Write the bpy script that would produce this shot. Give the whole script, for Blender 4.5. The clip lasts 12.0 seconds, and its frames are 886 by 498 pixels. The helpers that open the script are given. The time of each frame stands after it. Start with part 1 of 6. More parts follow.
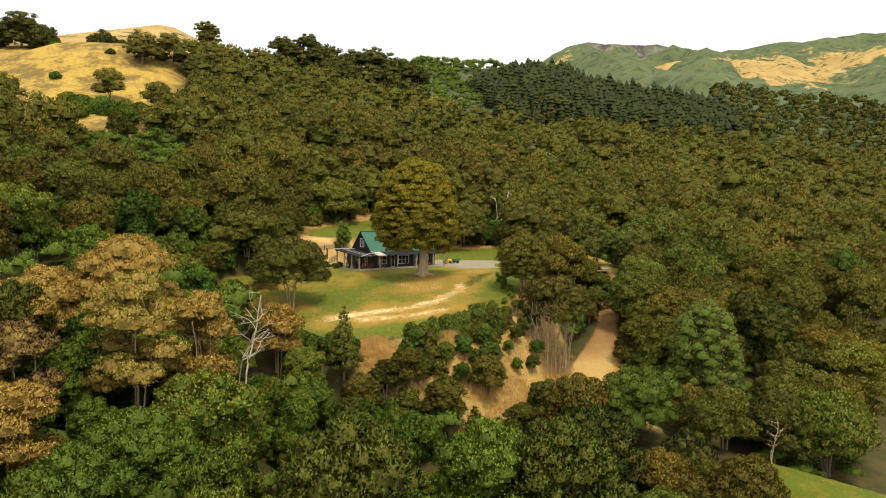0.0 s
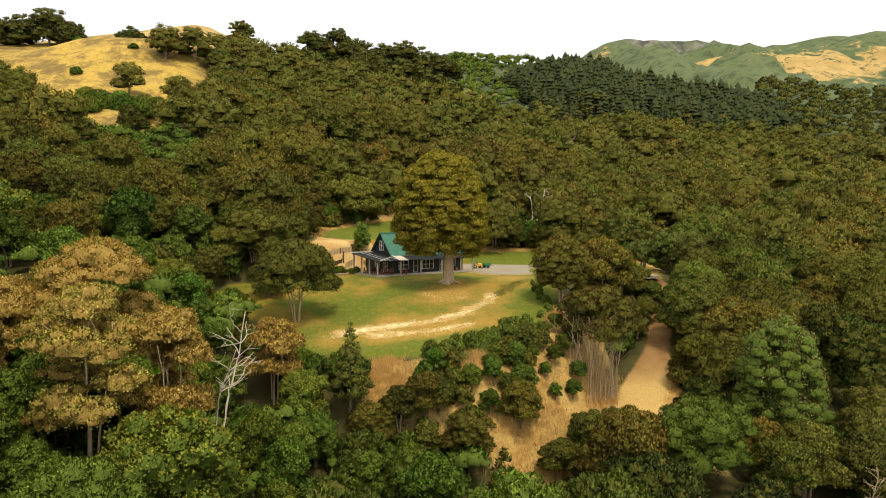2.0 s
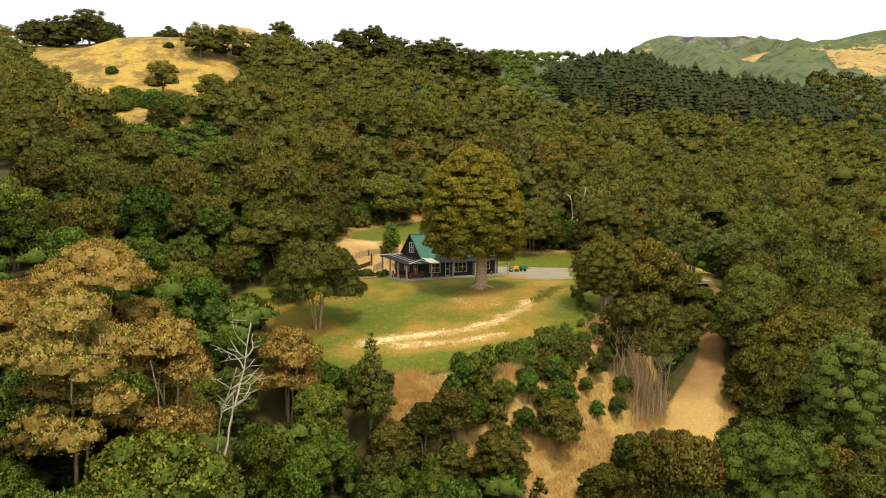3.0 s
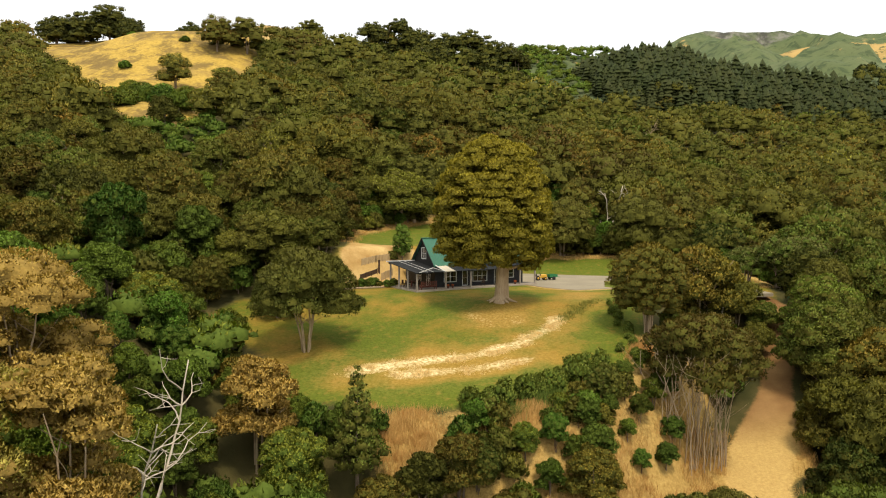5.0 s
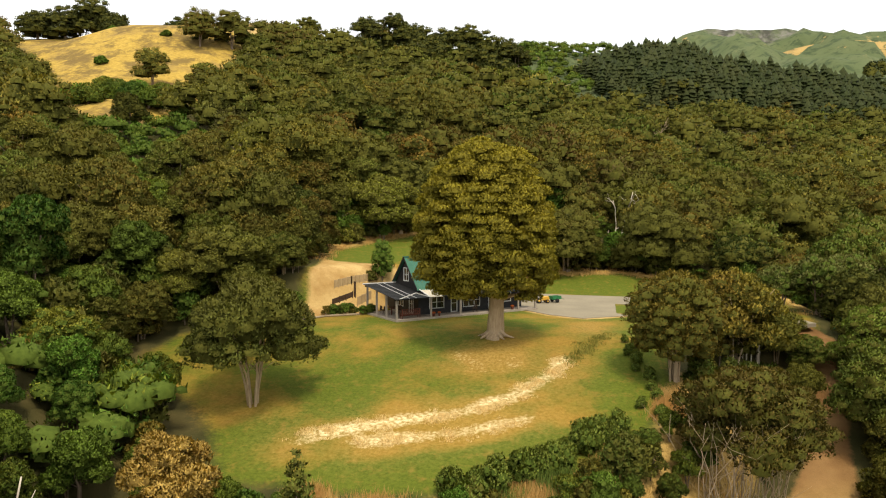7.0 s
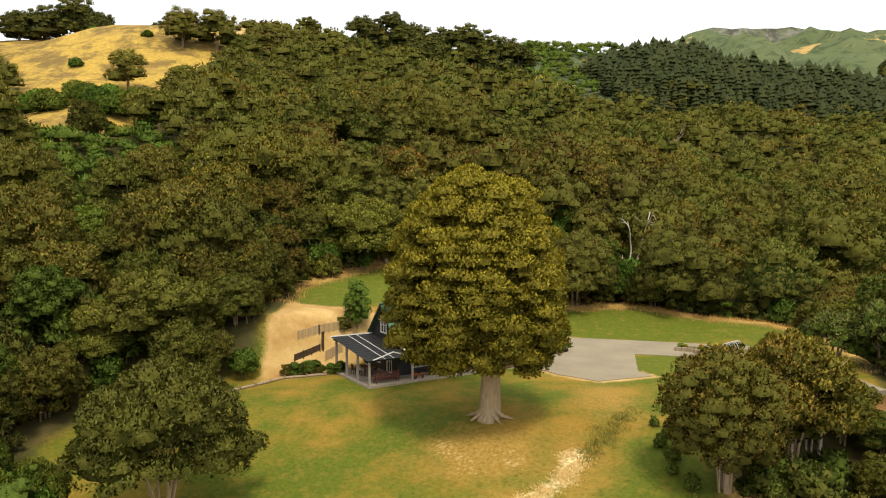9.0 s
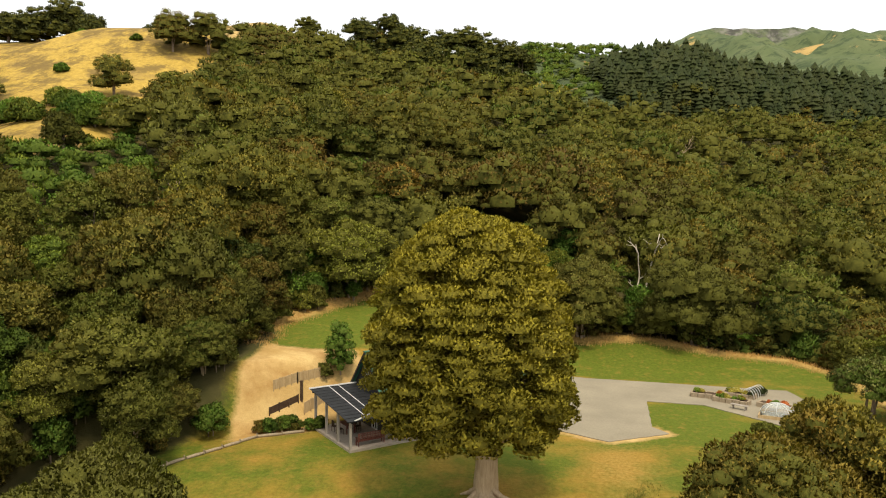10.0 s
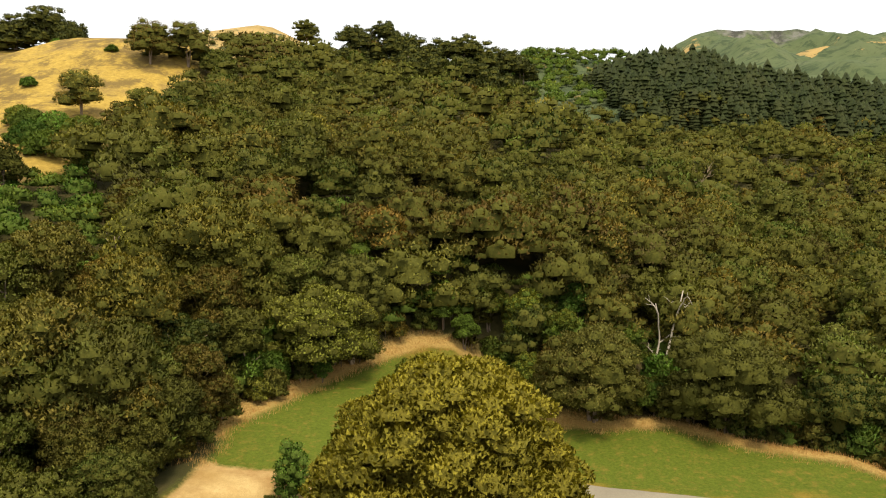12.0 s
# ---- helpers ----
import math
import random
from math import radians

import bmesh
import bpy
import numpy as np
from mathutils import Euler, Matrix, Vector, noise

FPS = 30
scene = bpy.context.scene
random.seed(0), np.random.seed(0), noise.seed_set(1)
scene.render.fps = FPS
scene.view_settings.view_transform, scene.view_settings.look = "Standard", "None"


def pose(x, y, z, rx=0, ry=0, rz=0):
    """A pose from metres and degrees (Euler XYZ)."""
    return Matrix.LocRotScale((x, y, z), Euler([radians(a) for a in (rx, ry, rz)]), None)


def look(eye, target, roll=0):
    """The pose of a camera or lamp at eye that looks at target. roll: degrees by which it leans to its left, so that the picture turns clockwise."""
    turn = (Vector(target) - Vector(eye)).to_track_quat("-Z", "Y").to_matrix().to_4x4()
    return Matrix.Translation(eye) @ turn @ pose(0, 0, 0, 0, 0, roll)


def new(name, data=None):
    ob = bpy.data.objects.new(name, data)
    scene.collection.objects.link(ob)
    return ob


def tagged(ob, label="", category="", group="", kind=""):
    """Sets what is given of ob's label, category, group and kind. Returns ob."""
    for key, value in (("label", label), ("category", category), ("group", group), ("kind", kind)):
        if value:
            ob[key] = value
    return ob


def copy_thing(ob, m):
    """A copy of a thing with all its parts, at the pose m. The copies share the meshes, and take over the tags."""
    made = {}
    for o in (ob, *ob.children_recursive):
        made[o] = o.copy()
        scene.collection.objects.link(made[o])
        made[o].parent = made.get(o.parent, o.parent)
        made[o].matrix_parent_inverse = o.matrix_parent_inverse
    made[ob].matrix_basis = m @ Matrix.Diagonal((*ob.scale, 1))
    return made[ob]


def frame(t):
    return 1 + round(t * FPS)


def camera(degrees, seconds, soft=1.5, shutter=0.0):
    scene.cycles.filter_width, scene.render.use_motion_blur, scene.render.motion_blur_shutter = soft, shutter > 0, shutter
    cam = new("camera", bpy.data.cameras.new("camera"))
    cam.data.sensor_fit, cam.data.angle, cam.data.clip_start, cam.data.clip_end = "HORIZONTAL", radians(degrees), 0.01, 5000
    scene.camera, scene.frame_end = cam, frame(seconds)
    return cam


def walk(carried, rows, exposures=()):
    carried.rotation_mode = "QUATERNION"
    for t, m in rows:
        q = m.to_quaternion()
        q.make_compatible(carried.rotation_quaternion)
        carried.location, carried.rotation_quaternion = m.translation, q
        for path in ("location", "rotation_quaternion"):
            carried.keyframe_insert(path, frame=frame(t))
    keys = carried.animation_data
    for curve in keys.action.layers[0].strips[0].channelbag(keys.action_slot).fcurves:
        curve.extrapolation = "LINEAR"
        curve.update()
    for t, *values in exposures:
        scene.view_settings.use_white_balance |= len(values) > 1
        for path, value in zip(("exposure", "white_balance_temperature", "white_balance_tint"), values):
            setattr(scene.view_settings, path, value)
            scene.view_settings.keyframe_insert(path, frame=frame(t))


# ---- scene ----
# camera and its walk
cam = camera(61.7, 12.0, soft=1.1)
PATH = [
    (0, (-0.074, 0.913, 10.089), (-0.072, 2.911, 9.989), 0.2),
    (0.5, (0.215, 4.249, 10.151), (0.216, 6.247, 10.049), 0.2),
    (1, (0.519, 7.652, 10.088), (0.515, 9.649, 9.987), 0.1),
    (1.5, (0.713, 11.17, 10.08), (0.669, 13.167, 9.979), 0.2),
    (2, (1.025, 14.648, 10.103), (0.932, 16.644, 10.001), 0.2),
    (2.5, (1.267, 18.213, 10.087), (1.118, 20.204, 9.985), 0.2),
    (3, (1.537, 21.705, 10.116), (1.339, 23.692, 10.013), 0.2),
    (5, (2.096, 35.737, 10.298), (1.814, 37.715, 10.193), 0.2),
    (5.5, (2.037, 39.386, 10.31), (1.755, 41.363, 10.205), 0.2),
    (6, (1.927, 43.063, 10.553), (1.645, 45.04, 10.449), 0.3),
    (6.5, (1.889, 46.319, 11.243), (1.607, 48.296, 11.137), 0.2),
    (7, (1.846, 49.894, 12.092), (1.562, 51.871, 11.983), 0.2),
    (9, (1.449, 65.083, 15.599), (1.155, 67.059, 15.489), 0.1),
    (9.5, (1.24, 68.763, 17.148), (0.945, 70.738, 17.036), 0.2),
    (10, (1.062, 72.584, 18.806), (0.767, 74.559, 18.694), 0.2),
    (10.5, (0.923, 76.381, 20.387), (0.626, 78.356, 20.276), 0.1),
    (11, (0.64, 80.143, 22.108), (0.343, 82.117, 21.997), 0.2),
    (11.5, (0.445, 83.945, 23.72), (0.147, 85.919, 23.609), 0.1),
    (12, (0.32, 87.719, 25.198), (0.022, 89.694, 25.088), 0.2),
]
walk(cam, [(t, look(eye, target, roll)) for t, eye, target, roll in PATH])

# ---- light ----
SUN_ELEVATION, SUN_TURN = 62.0, 155.0          # degrees; the turn is clockwise from +y
world = bpy.data.worlds.new("sky")
scene.world = world
world.use_nodes = True
wn = world.node_tree
wn.nodes.clear()
sky = wn.nodes.new("ShaderNodeTexSky")
sky.sky_type, sky.sun_disc = "NISHITA", False
sky.sun_elevation, sky.sun_rotation = radians(SUN_ELEVATION), radians(SUN_TURN)
sky.air_density, sky.dust_density = 1.0, 2.5
cloud = wn.nodes.new("ShaderNodeTexNoise")
cloud.inputs["Scale"].default_value, cloud.inputs["Detail"].default_value = 1.6, 6.0
cloud_ramp = wn.nodes.new("ShaderNodeMapRange")
for key, value in (("From Min", 0.3), ("From Max", 0.62), ("To Min", 0.98), ("To Max", 0.72)):
    cloud_ramp.inputs[key].default_value = value
overcast = wn.nodes.new("ShaderNodeMixRGB")
overcast.inputs[2].default_value = (9.7, 9.55, 9.0, 1)
world_out, world_bg = wn.nodes.new("ShaderNodeOutputWorld"), wn.nodes.new("ShaderNodeBackground")
world_bg.inputs["Strength"].default_value = 0.145
wn.links.new(cloud.outputs["Fac"], cloud_ramp.inputs["Value"])
wn.links.new(cloud_ramp.outputs["Result"], overcast.inputs[0])
wn.links.new(sky.outputs["Color"], overcast.inputs[1])
wn.links.new(overcast.outputs["Color"], world_bg.inputs["Color"])
wn.links.new(world_bg.outputs["Background"], world_out.inputs["Surface"])
sun = new("sun", bpy.data.lights.new("sun", "SUN"))
sun.data.energy, sun.data.angle, sun.data.color = 2.8, radians(12), (1.0, 0.87, 0.67)
_e, _a = radians(SUN_ELEVATION), radians(SUN_TURN)
sun.matrix_basis = look((math.sin(_a) * math.cos(_e) * 200, math.cos(_a) * math.cos(_e) * 200, math.sin(_e) * 200), (0, 0, 0))
scene.view_settings.exposure = 0.08


# ---- materials ----
class Nodes:
    """A small writer of node trees."""

    def __init__(self, name, rough=0.8, spec=0.3):
        self.mat = bpy.data.materials.new(name)
        self.mat.use_nodes = True
        self.tree = self.mat.node_tree
        self.tree.nodes.clear()
        self.out = self.tree.nodes.new("ShaderNodeOutputMaterial")
        self.bsdf = self.tree.nodes.new("ShaderNodeBsdfPrincipled")
        self.bsdf.inputs["Roughness"].default_value = rough
        self.bsdf.inputs["Specular IOR Level"].default_value = spec
        self.tree.links.new(self.bsdf.outputs[0], self.out.inputs[0])
        self.where = self.tree.nodes.new("ShaderNodeTexCoord").outputs["Object"]

    def put(self, value, socket):
        if hasattr(value, "is_output"):
            self.tree.links.new(value, socket)
        elif isinstance(value, tuple) and len(value) == 3:
            socket.default_value = (*value, 1)
        else:
            socket.default_value = value

    def world_place(self):
        return self.tree.nodes.new("ShaderNodeNewGeometry").outputs["Position"]

    def noise(self, scale, detail=4.0, rough=0.55, where=None, stretch=None):
        n = self.tree.nodes.new("ShaderNodeTexNoise")
        n.inputs["Scale"].default_value, n.inputs["Detail"].default_value, n.inputs["Roughness"].default_value = scale, detail, rough
        place = where or self.where
        if stretch:
            m = self.tree.nodes.new("ShaderNodeMapping")
            m.inputs["Scale"].default_value = stretch
            self.tree.links.new(place, m.inputs["Vector"])
            place = m.outputs["Vector"]
        self.tree.links.new(place, n.inputs["Vector"])
        return n.outputs["Fac"]

    def span(self, value, a, b, to_a=0.0, to_b=1.0):
        n = self.tree.nodes.new("ShaderNodeMapRange")
        self.put(value, n.inputs["Value"])
        for key, v in (("From Min", a), ("From Max", b), ("To Min", to_a), ("To Max", to_b)):
            n.inputs[key].default_value = v
        return n.outputs["Result"]

    def mix(self, fac, a, b, blend="MIX"):
        n = self.tree.nodes.new("ShaderNodeMixRGB")
        n.blend_type = blend
        self.put(fac, n.inputs[0])
        self.put(a, n.inputs[1])
        self.put(b, n.inputs[2])
        return n.outputs["Color"]

    def calc(self, op, a, b=0.0):
        n = self.tree.nodes.new("ShaderNodeMath")
        n.operation = op
        self.put(a, n.inputs[0])
        self.put(b, n.inputs[1])
        return n.outputs[0]

    def attribute(self, name):
        n = self.tree.nodes.new("ShaderNodeAttribute")
        n.attribute_name = name
        return n

    def zones(self, name):
        a = self.attribute(name)
        n = self.tree.nodes.new("ShaderNodeSeparateColor")
        self.tree.links.new(a.outputs["Color"], n.inputs[0])
        return n.outputs[0], n.outputs[1], n.outputs[2]

    def one_of(self):
        return self.tree.nodes.new("ShaderNodeObjectInfo").outputs["Random"]

    def island(self):
        return self.tree.nodes.new("ShaderNodeNewGeometry").outputs["Random Per Island"]

    def bump(self, height, strength=0.4, distance=0.1):
        n = self.tree.nodes.new("ShaderNodeBump")
        n.inputs["Strength"].default_value, n.inputs["Distance"].default_value = strength, distance
        self.put(height, n.inputs["Height"])
        self.tree.links.new(n.outputs[0], self.bsdf.inputs["Normal"])

    def colour(self, value):
        self.put(value, self.bsdf.inputs["Base Color"])
        return self.mat


def leaf_material(name, dark, mid, light, tan, joined=False):
    """Foliage: hue by tree and by spray, with older and browner patches."""
    n = Nodes(name, 0.7, 0.1)
    tree = n.zones("tint")[0] if joined else n.one_of()
    place = n.world_place()
    patch = n.noise(0.55, 3, where=place)
    grain = n.noise(4.5 if not joined else 2.2, 4, 0.7, where=place)
    base = n.mix(n.span(patch, 0.35, 0.68), dark, mid)
    one = n.island()
    even = 0.5 if name.endswith("totara") else 1.0
    base = n.mix(n.calc("MULTIPLY", n.span(one, 0.3, 0.9, 0.0, even * (0.42 if joined else 0.46)), n.span(grain, 0.32, 0.62)), base, light)
    base = n.mix(n.span(one, 0.35, 0.0, 0.0, 0.24 * even), base, tuple(0.6 * v for v in dark))
    much = 1.0 if name.endswith("olive") else 0.35
    base = n.mix(n.span(tree, 0.55, 1.0, 0.0, 0.5 * much), base, tan)
    base = n.mix(n.span(tree, 0.35, 0.0, 0.0, 0.5 * much), base, dark)
    if name.endswith("olive"):
        base = n.mix(n.span(tree, 0.925, 0.93, 0.0, 0.75), base, (0.20, 0.23, 0.035))
        if joined:
            base = n.mix(n.span(tree, 0.035, 0.03, 0.0, 0.6), base, (0.27, 0.18, 0.06))
    base = n.mix(n.span(n.noise(0.06, 2, where=place), 0.45, 0.68, 0.0, 0.4), base, tan)
    if name.endswith(("olive", "green")):
        own, hue = n.calc("FRACT", n.calc("MULTIPLY", tree, 7.31)), n.calc("FRACT", n.calc("MULTIPLY", tree, 23.7))
        base = n.mix(1.0, base, n.mix(own, (0.58, 0.60, 0.66), (1.42, 1.40, 1.32)), "MULTIPLY")
        base = n.mix(1.0, base, n.mix(hue, (0.80, 1.04, 1.1), (1.30, 1.0, 1.0)), "MULTIPLY")
    speck = n.noise(6.5 if not joined else 2.8, 3, 0.75, where=place)
    base = n.mix(1.0, base, n.mix(n.span(speck, 0.38, 0.64), (0.70, 0.71, 0.66), (1.30, 1.28, 1.22)), "MULTIPLY")
    n.bump(grain, 0.55, 0.35 if not joined else 0.6)
    through_leaf, both = n.tree.nodes.new("ShaderNodeBsdfTranslucent"), n.tree.nodes.new("ShaderNodeMixShader")
    n.put(n.mix(1.0, base, (1.0, 1.0, 0.55), "MULTIPLY"), through_leaf.inputs["Color"])
    both.inputs[0].default_value = 0.24
    n.tree.links.new(n.bsdf.outputs[0], both.inputs[1])
    n.tree.links.new(through_leaf.outputs[0], both.inputs[2])
    n.tree.links.new(both.outputs[0], n.out.inputs[0])
    return n.colour(base)


def plain_material(name, a, b, scale=6.0, rough=0.75, spec=0.3, metal=0.0, stretch=None, bump=0.25, fine=None):
    n = Nodes(name, rough, spec)
    n.bsdf.inputs["Metallic"].default_value = metal
    big = n.noise(scale, 5, stretch=stretch)
    small = n.noise(fine or scale * 9, 3, stretch=stretch)
    base = n.mix(n.span(big, 0.3, 0.7), a, b)
    base = n.mix(n.span(small, 0.3, 0.75, 0.0, 0.35), base, tuple(0.6 * v for v in a))
    base = n.mix(n.span(n.one_of(), 0, 1, 0, 0.16), base, tuple(0.55 * v for v in b))
    n.bump(small, bump, 0.02)
    return n.colour(base)


LEAF = {
    "olive": ((0.082, 0.098, 0.018), (0.188, 0.198, 0.034), (0.360, 0.340, 0.066), (0.255, 0.172, 0.046)),
    "green": ((0.062, 0.118, 0.014), (0.165, 0.255, 0.032), (0.370, 0.460, 0.078), (0.255, 0.270, 0.048)),
    "gold": ((0.380, 0.255, 0.058), (0.640, 0.445, 0.115), (0.800, 0.620, 0.200), (0.640, 0.400, 0.115)),
    "feather": ((0.150, 0.195, 0.032), (0.280, 0.335, 0.062), (0.460, 0.500, 0.120), (0.250, 0.260, 0.055)),
    "conifer": ((0.056, 0.070, 0.019), (0.104, 0.120, 0.032), (0.180, 0.190, 0.056), (0.100, 0.098, 0.034)),
    "pine": ((0.028, 0.040, 0.014), (0.052, 0.068, 0.022), (0.092, 0.108, 0.036), (0.076, 0.078, 0.026)),
    "totara": ((0.250, 0.220, 0.026), (0.450, 0.380, 0.044), (0.680, 0.550, 0.076), (0.390, 0.310, 0.046)),
    "lime": ((0.310, 0.270, 0.050), (0.560, 0.480, 0.100), (0.760, 0.660, 0.200), (0.500, 0.410, 0.100)),
    "rust": ((0.150, 0.098, 0.045), (0.260, 0.175, 0.080), (0.420, 0.310, 0.150), (0.310, 0.210, 0.110)),
    "pale": ((0.110, 0.130, 0.035), (0.230, 0.245, 0.070), (0.420, 0.420, 0.150), (0.290, 0.270, 0.090)),
}
LEAVES = {k: leaf_material("leaves_" + k, *v) for k, v in LEAF.items()}
LEAVES_FAR = {k: leaf_material("leaves_far_" + k, *LEAF[k], joined=True) for k in ("olive", "pine", "green")}
BARK = plain_material("bark", (0.16, 0.11, 0.075), (0.30, 0.23, 0.16), 2.0, 0.9, 0.15, stretch=(4, 4, 0.7), bump=0.8)
# crown cores, darker than the leaves: inner shade put into the colour
CORE_SHADE = plain_material("inner_twigs", (0.070, 0.072, 0.014), (0.126, 0.120, 0.023), 2.5, 0.9, 0.05, bump=0.6)
CORE_SHADE_TAN = plain_material("inner_tan_twigs", (0.22, 0.145, 0.036), (0.36, 0.245, 0.064), 2.5, 0.9, 0.05, bump=0.6)
CORE_SHADE_GREEN = plain_material("inner_green_twigs", (0.060, 0.090, 0.014), (0.110, 0.150, 0.025), 2.5, 0.9, 0.05, bump=0.6)
CORE_SHADE_BRONZE = plain_material("inner_bronze_twigs", (0.150, 0.132, 0.020), (0.250, 0.212, 0.032), 2.5, 0.9, 0.05, bump=0.6)
BARK_PALE = plain_material("pale_bark", (0.34, 0.24, 0.14), (0.54, 0.42, 0.27), 2.0, 0.9, 0.15, stretch=(4, 4, 0.7), bump=0.7)
BARK_DEAD = plain_material("bleached_wood", (0.44, 0.37, 0.27), (0.66, 0.59, 0.47), 2.0, 0.85, 0.15, stretch=(4, 4, 0.7), bump=0.5)


def ground_material():
    n = Nodes("ground", 0.92, 0.1)
    lawn, sand, dry = n.zones("zone_a")
    pasture, track, straw = n.zones("zone_b")
    far_green, far_gold, rock = n.zones("zone_c")
    lush, bare, track_shade = n.zones("zone_d")
    place = n.world_place()
    big, mid, fine = n.noise(0.045, 4, where=place), n.noise(0.28, 5, where=place), n.noise(3.5, 5, 0.7, where=place)
    grain = n.noise(16.0, 3, 0.7, where=place)
    rag = n.calc("ADD", n.calc("MULTIPLY", n.calc("SUBTRACT", mid, 0.5), 0.9), n.calc("MULTIPLY", n.calc("SUBTRACT", fine, 0.5), 0.7))

    def edge(mask, soft=0.22):
        return n.span(n.calc("ADD", mask, rag), 0.5 - soft, 0.5 + soft)

    floor_c = n.mix(n.span(mid, 0.35, 0.65), (0.045, 0.046, 0.014), (0.095, 0.078, 0.028))
    green = n.mix(n.span(fine, 0.3, 0.7), (0.074, 0.104, 0.009), (0.140, 0.168, 0.017))
    tan = n.mix(n.span(fine, 0.3, 0.7), (0.235, 0.142, 0.020), (0.37, 0.235, 0.040))
    dryness = n.calc("ADD", n.calc("ADD", n.calc("MULTIPLY", n.noise(0.13, 5, 0.6, where=place), 0.65), n.calc("MULTIPLY", mid, 0.35)), n.calc("MULTIPLY", n.calc("SUBTRACT", bare, lush), 0.16))
    lawn_c = n.mix(n.span(dryness, 0.44, 0.62), green, tan)
    lawn_c = n.mix(n.span(n.noise(1.1, 4, 0.7, where=place), 0.52, 0.72, 0.0, 0.45), lawn_c, (0.36, 0.20, 0.045))
    lawn_c = n.mix(n.calc("MULTIPLY", bare, n.span(fine, 0.36, 0.80, 0.0, 0.8)), lawn_c, (0.46, 0.31, 0.105))
    straw_c = n.mix(n.span(fine, 0.35, 0.62), (0.38, 0.25, 0.07), (0.90, 0.74, 0.42))
    sand_c = n.mix(n.span(mid, 0.3, 0.7), (0.44, 0.27, 0.085), (0.66, 0.47, 0.20))
    sand_c = n.mix(n.span(n.noise(0.22, 6, 0.7, where=place), 0.46, 0.66, 0, 0.75), sand_c, (0.33, 0.175, 0.055))
    sand_c = n.mix(n.span(fine, 0.35, 0.75, 0, 0.4), sand_c, (0.36, 0.22, 0.07))
    dry_c = n.mix(n.span(fine, 0.3, 0.7), (0.34, 0.205, 0.055), (0.60, 0.41, 0.135))
    gold_c = n.mix(n.span(n.noise(0.9, 5, 0.7, where=place), 0.3, 0.7), (0.33, 0.215, 0.042), (0.58, 0.40, 0.085))
    gold_c = n.mix(n.span(n.noise(0.07, 6, 0.65, where=place), 0.52, 0.66, 0, 0.7), gold_c, (0.20, 0.135, 0.06))
    gold_c = n.mix(n.span(n.noise(0.11, 7, 0.75, where=place), 0.47, 0.57, 0, 0.85), gold_c, (0.16, 0.108, 0.038))
    track_c = n.mix(n.span(fine, 0.3, 0.7), (0.47, 0.30, 0.10), (0.65, 0.45, 0.16))
    # upper track reddish brown, darkened by tree shade put into the colour
    track_c = n.mix(track_shade, track_c, n.mix(n.span(mid, 0.3, 0.7), (0.17, 0.085, 0.030), (0.33, 0.19, 0.075)))
    # far hills paler and bluer: distance haze put into their green
    hill_g = n.mix(n.span(n.noise(0.012, 6, 0.65, where=place), 0.35, 0.65), (0.080, 0.112, 0.046), (0.125, 0.148, 0.066))
    scrub = n.span(n.noise(0.045, 7, 0.72, where=place), 0.50, 0.60, 0.0, 0.75)
    hill_g = n.mix(scrub, hill_g, (0.036, 0.058, 0.026))
    hill_o = n.mix(n.span(n.noise(0.02, 6, 0.65, where=place), 0.35, 0.65), (0.33, 0.225, 0.075), (0.50, 0.345, 0.125))
    rag_far = n.calc("ADD", n.calc("MULTIPLY", n.calc("SUBTRACT", n.noise(0.012, 8, 0.7, where=place), 0.5), 2.6), n.calc("MULTIPLY", n.calc("SUBTRACT", n.noise(0.06, 5, 0.7, where=place), 0.5), 1.2))
    c = n.mix(far_green, floor_c, hill_g)
    c = n.mix(n.span(n.calc("ADD", far_gold, rag_far), 0.42, 0.56), c, n.mix(n.span(scrub, 0.45, 0.7), hill_o, (0.07, 0.085, 0.035)))
    c = n.mix(n.calc("MULTIPLY", rock, n.span(n.noise(0.03, 5, 0.7, where=place), 0.35, 0.6)), c, n.mix(n.span(n.noise(0.05, 5, where=place, stretch=(1, 1, 0.15)), 0.4, 0.6), (0.06, 0.06, 0.05), (0.20, 0.19, 0.17)))
    c = n.mix(edge(pasture), c, gold_c)
    c = n.mix(edge(dry), c, dry_c)
    c = n.mix(edge(lawn, 0.3), c, lawn_c)
    c = n.mix(edge(straw), c, straw_c)
    c = n.mix(edge(sand), c, sand_c)
    c = n.mix(edge(track), c, track_c)
    c = n.mix(n.span(grain, 0.4, 0.8, 0.0, 0.3), c, (0.05, 0.045, 0.02))
    n.bump(n.calc("ADD", fine, grain), 0.5, 0.12)
    return n.colour(c)


GROUND = ground_material()


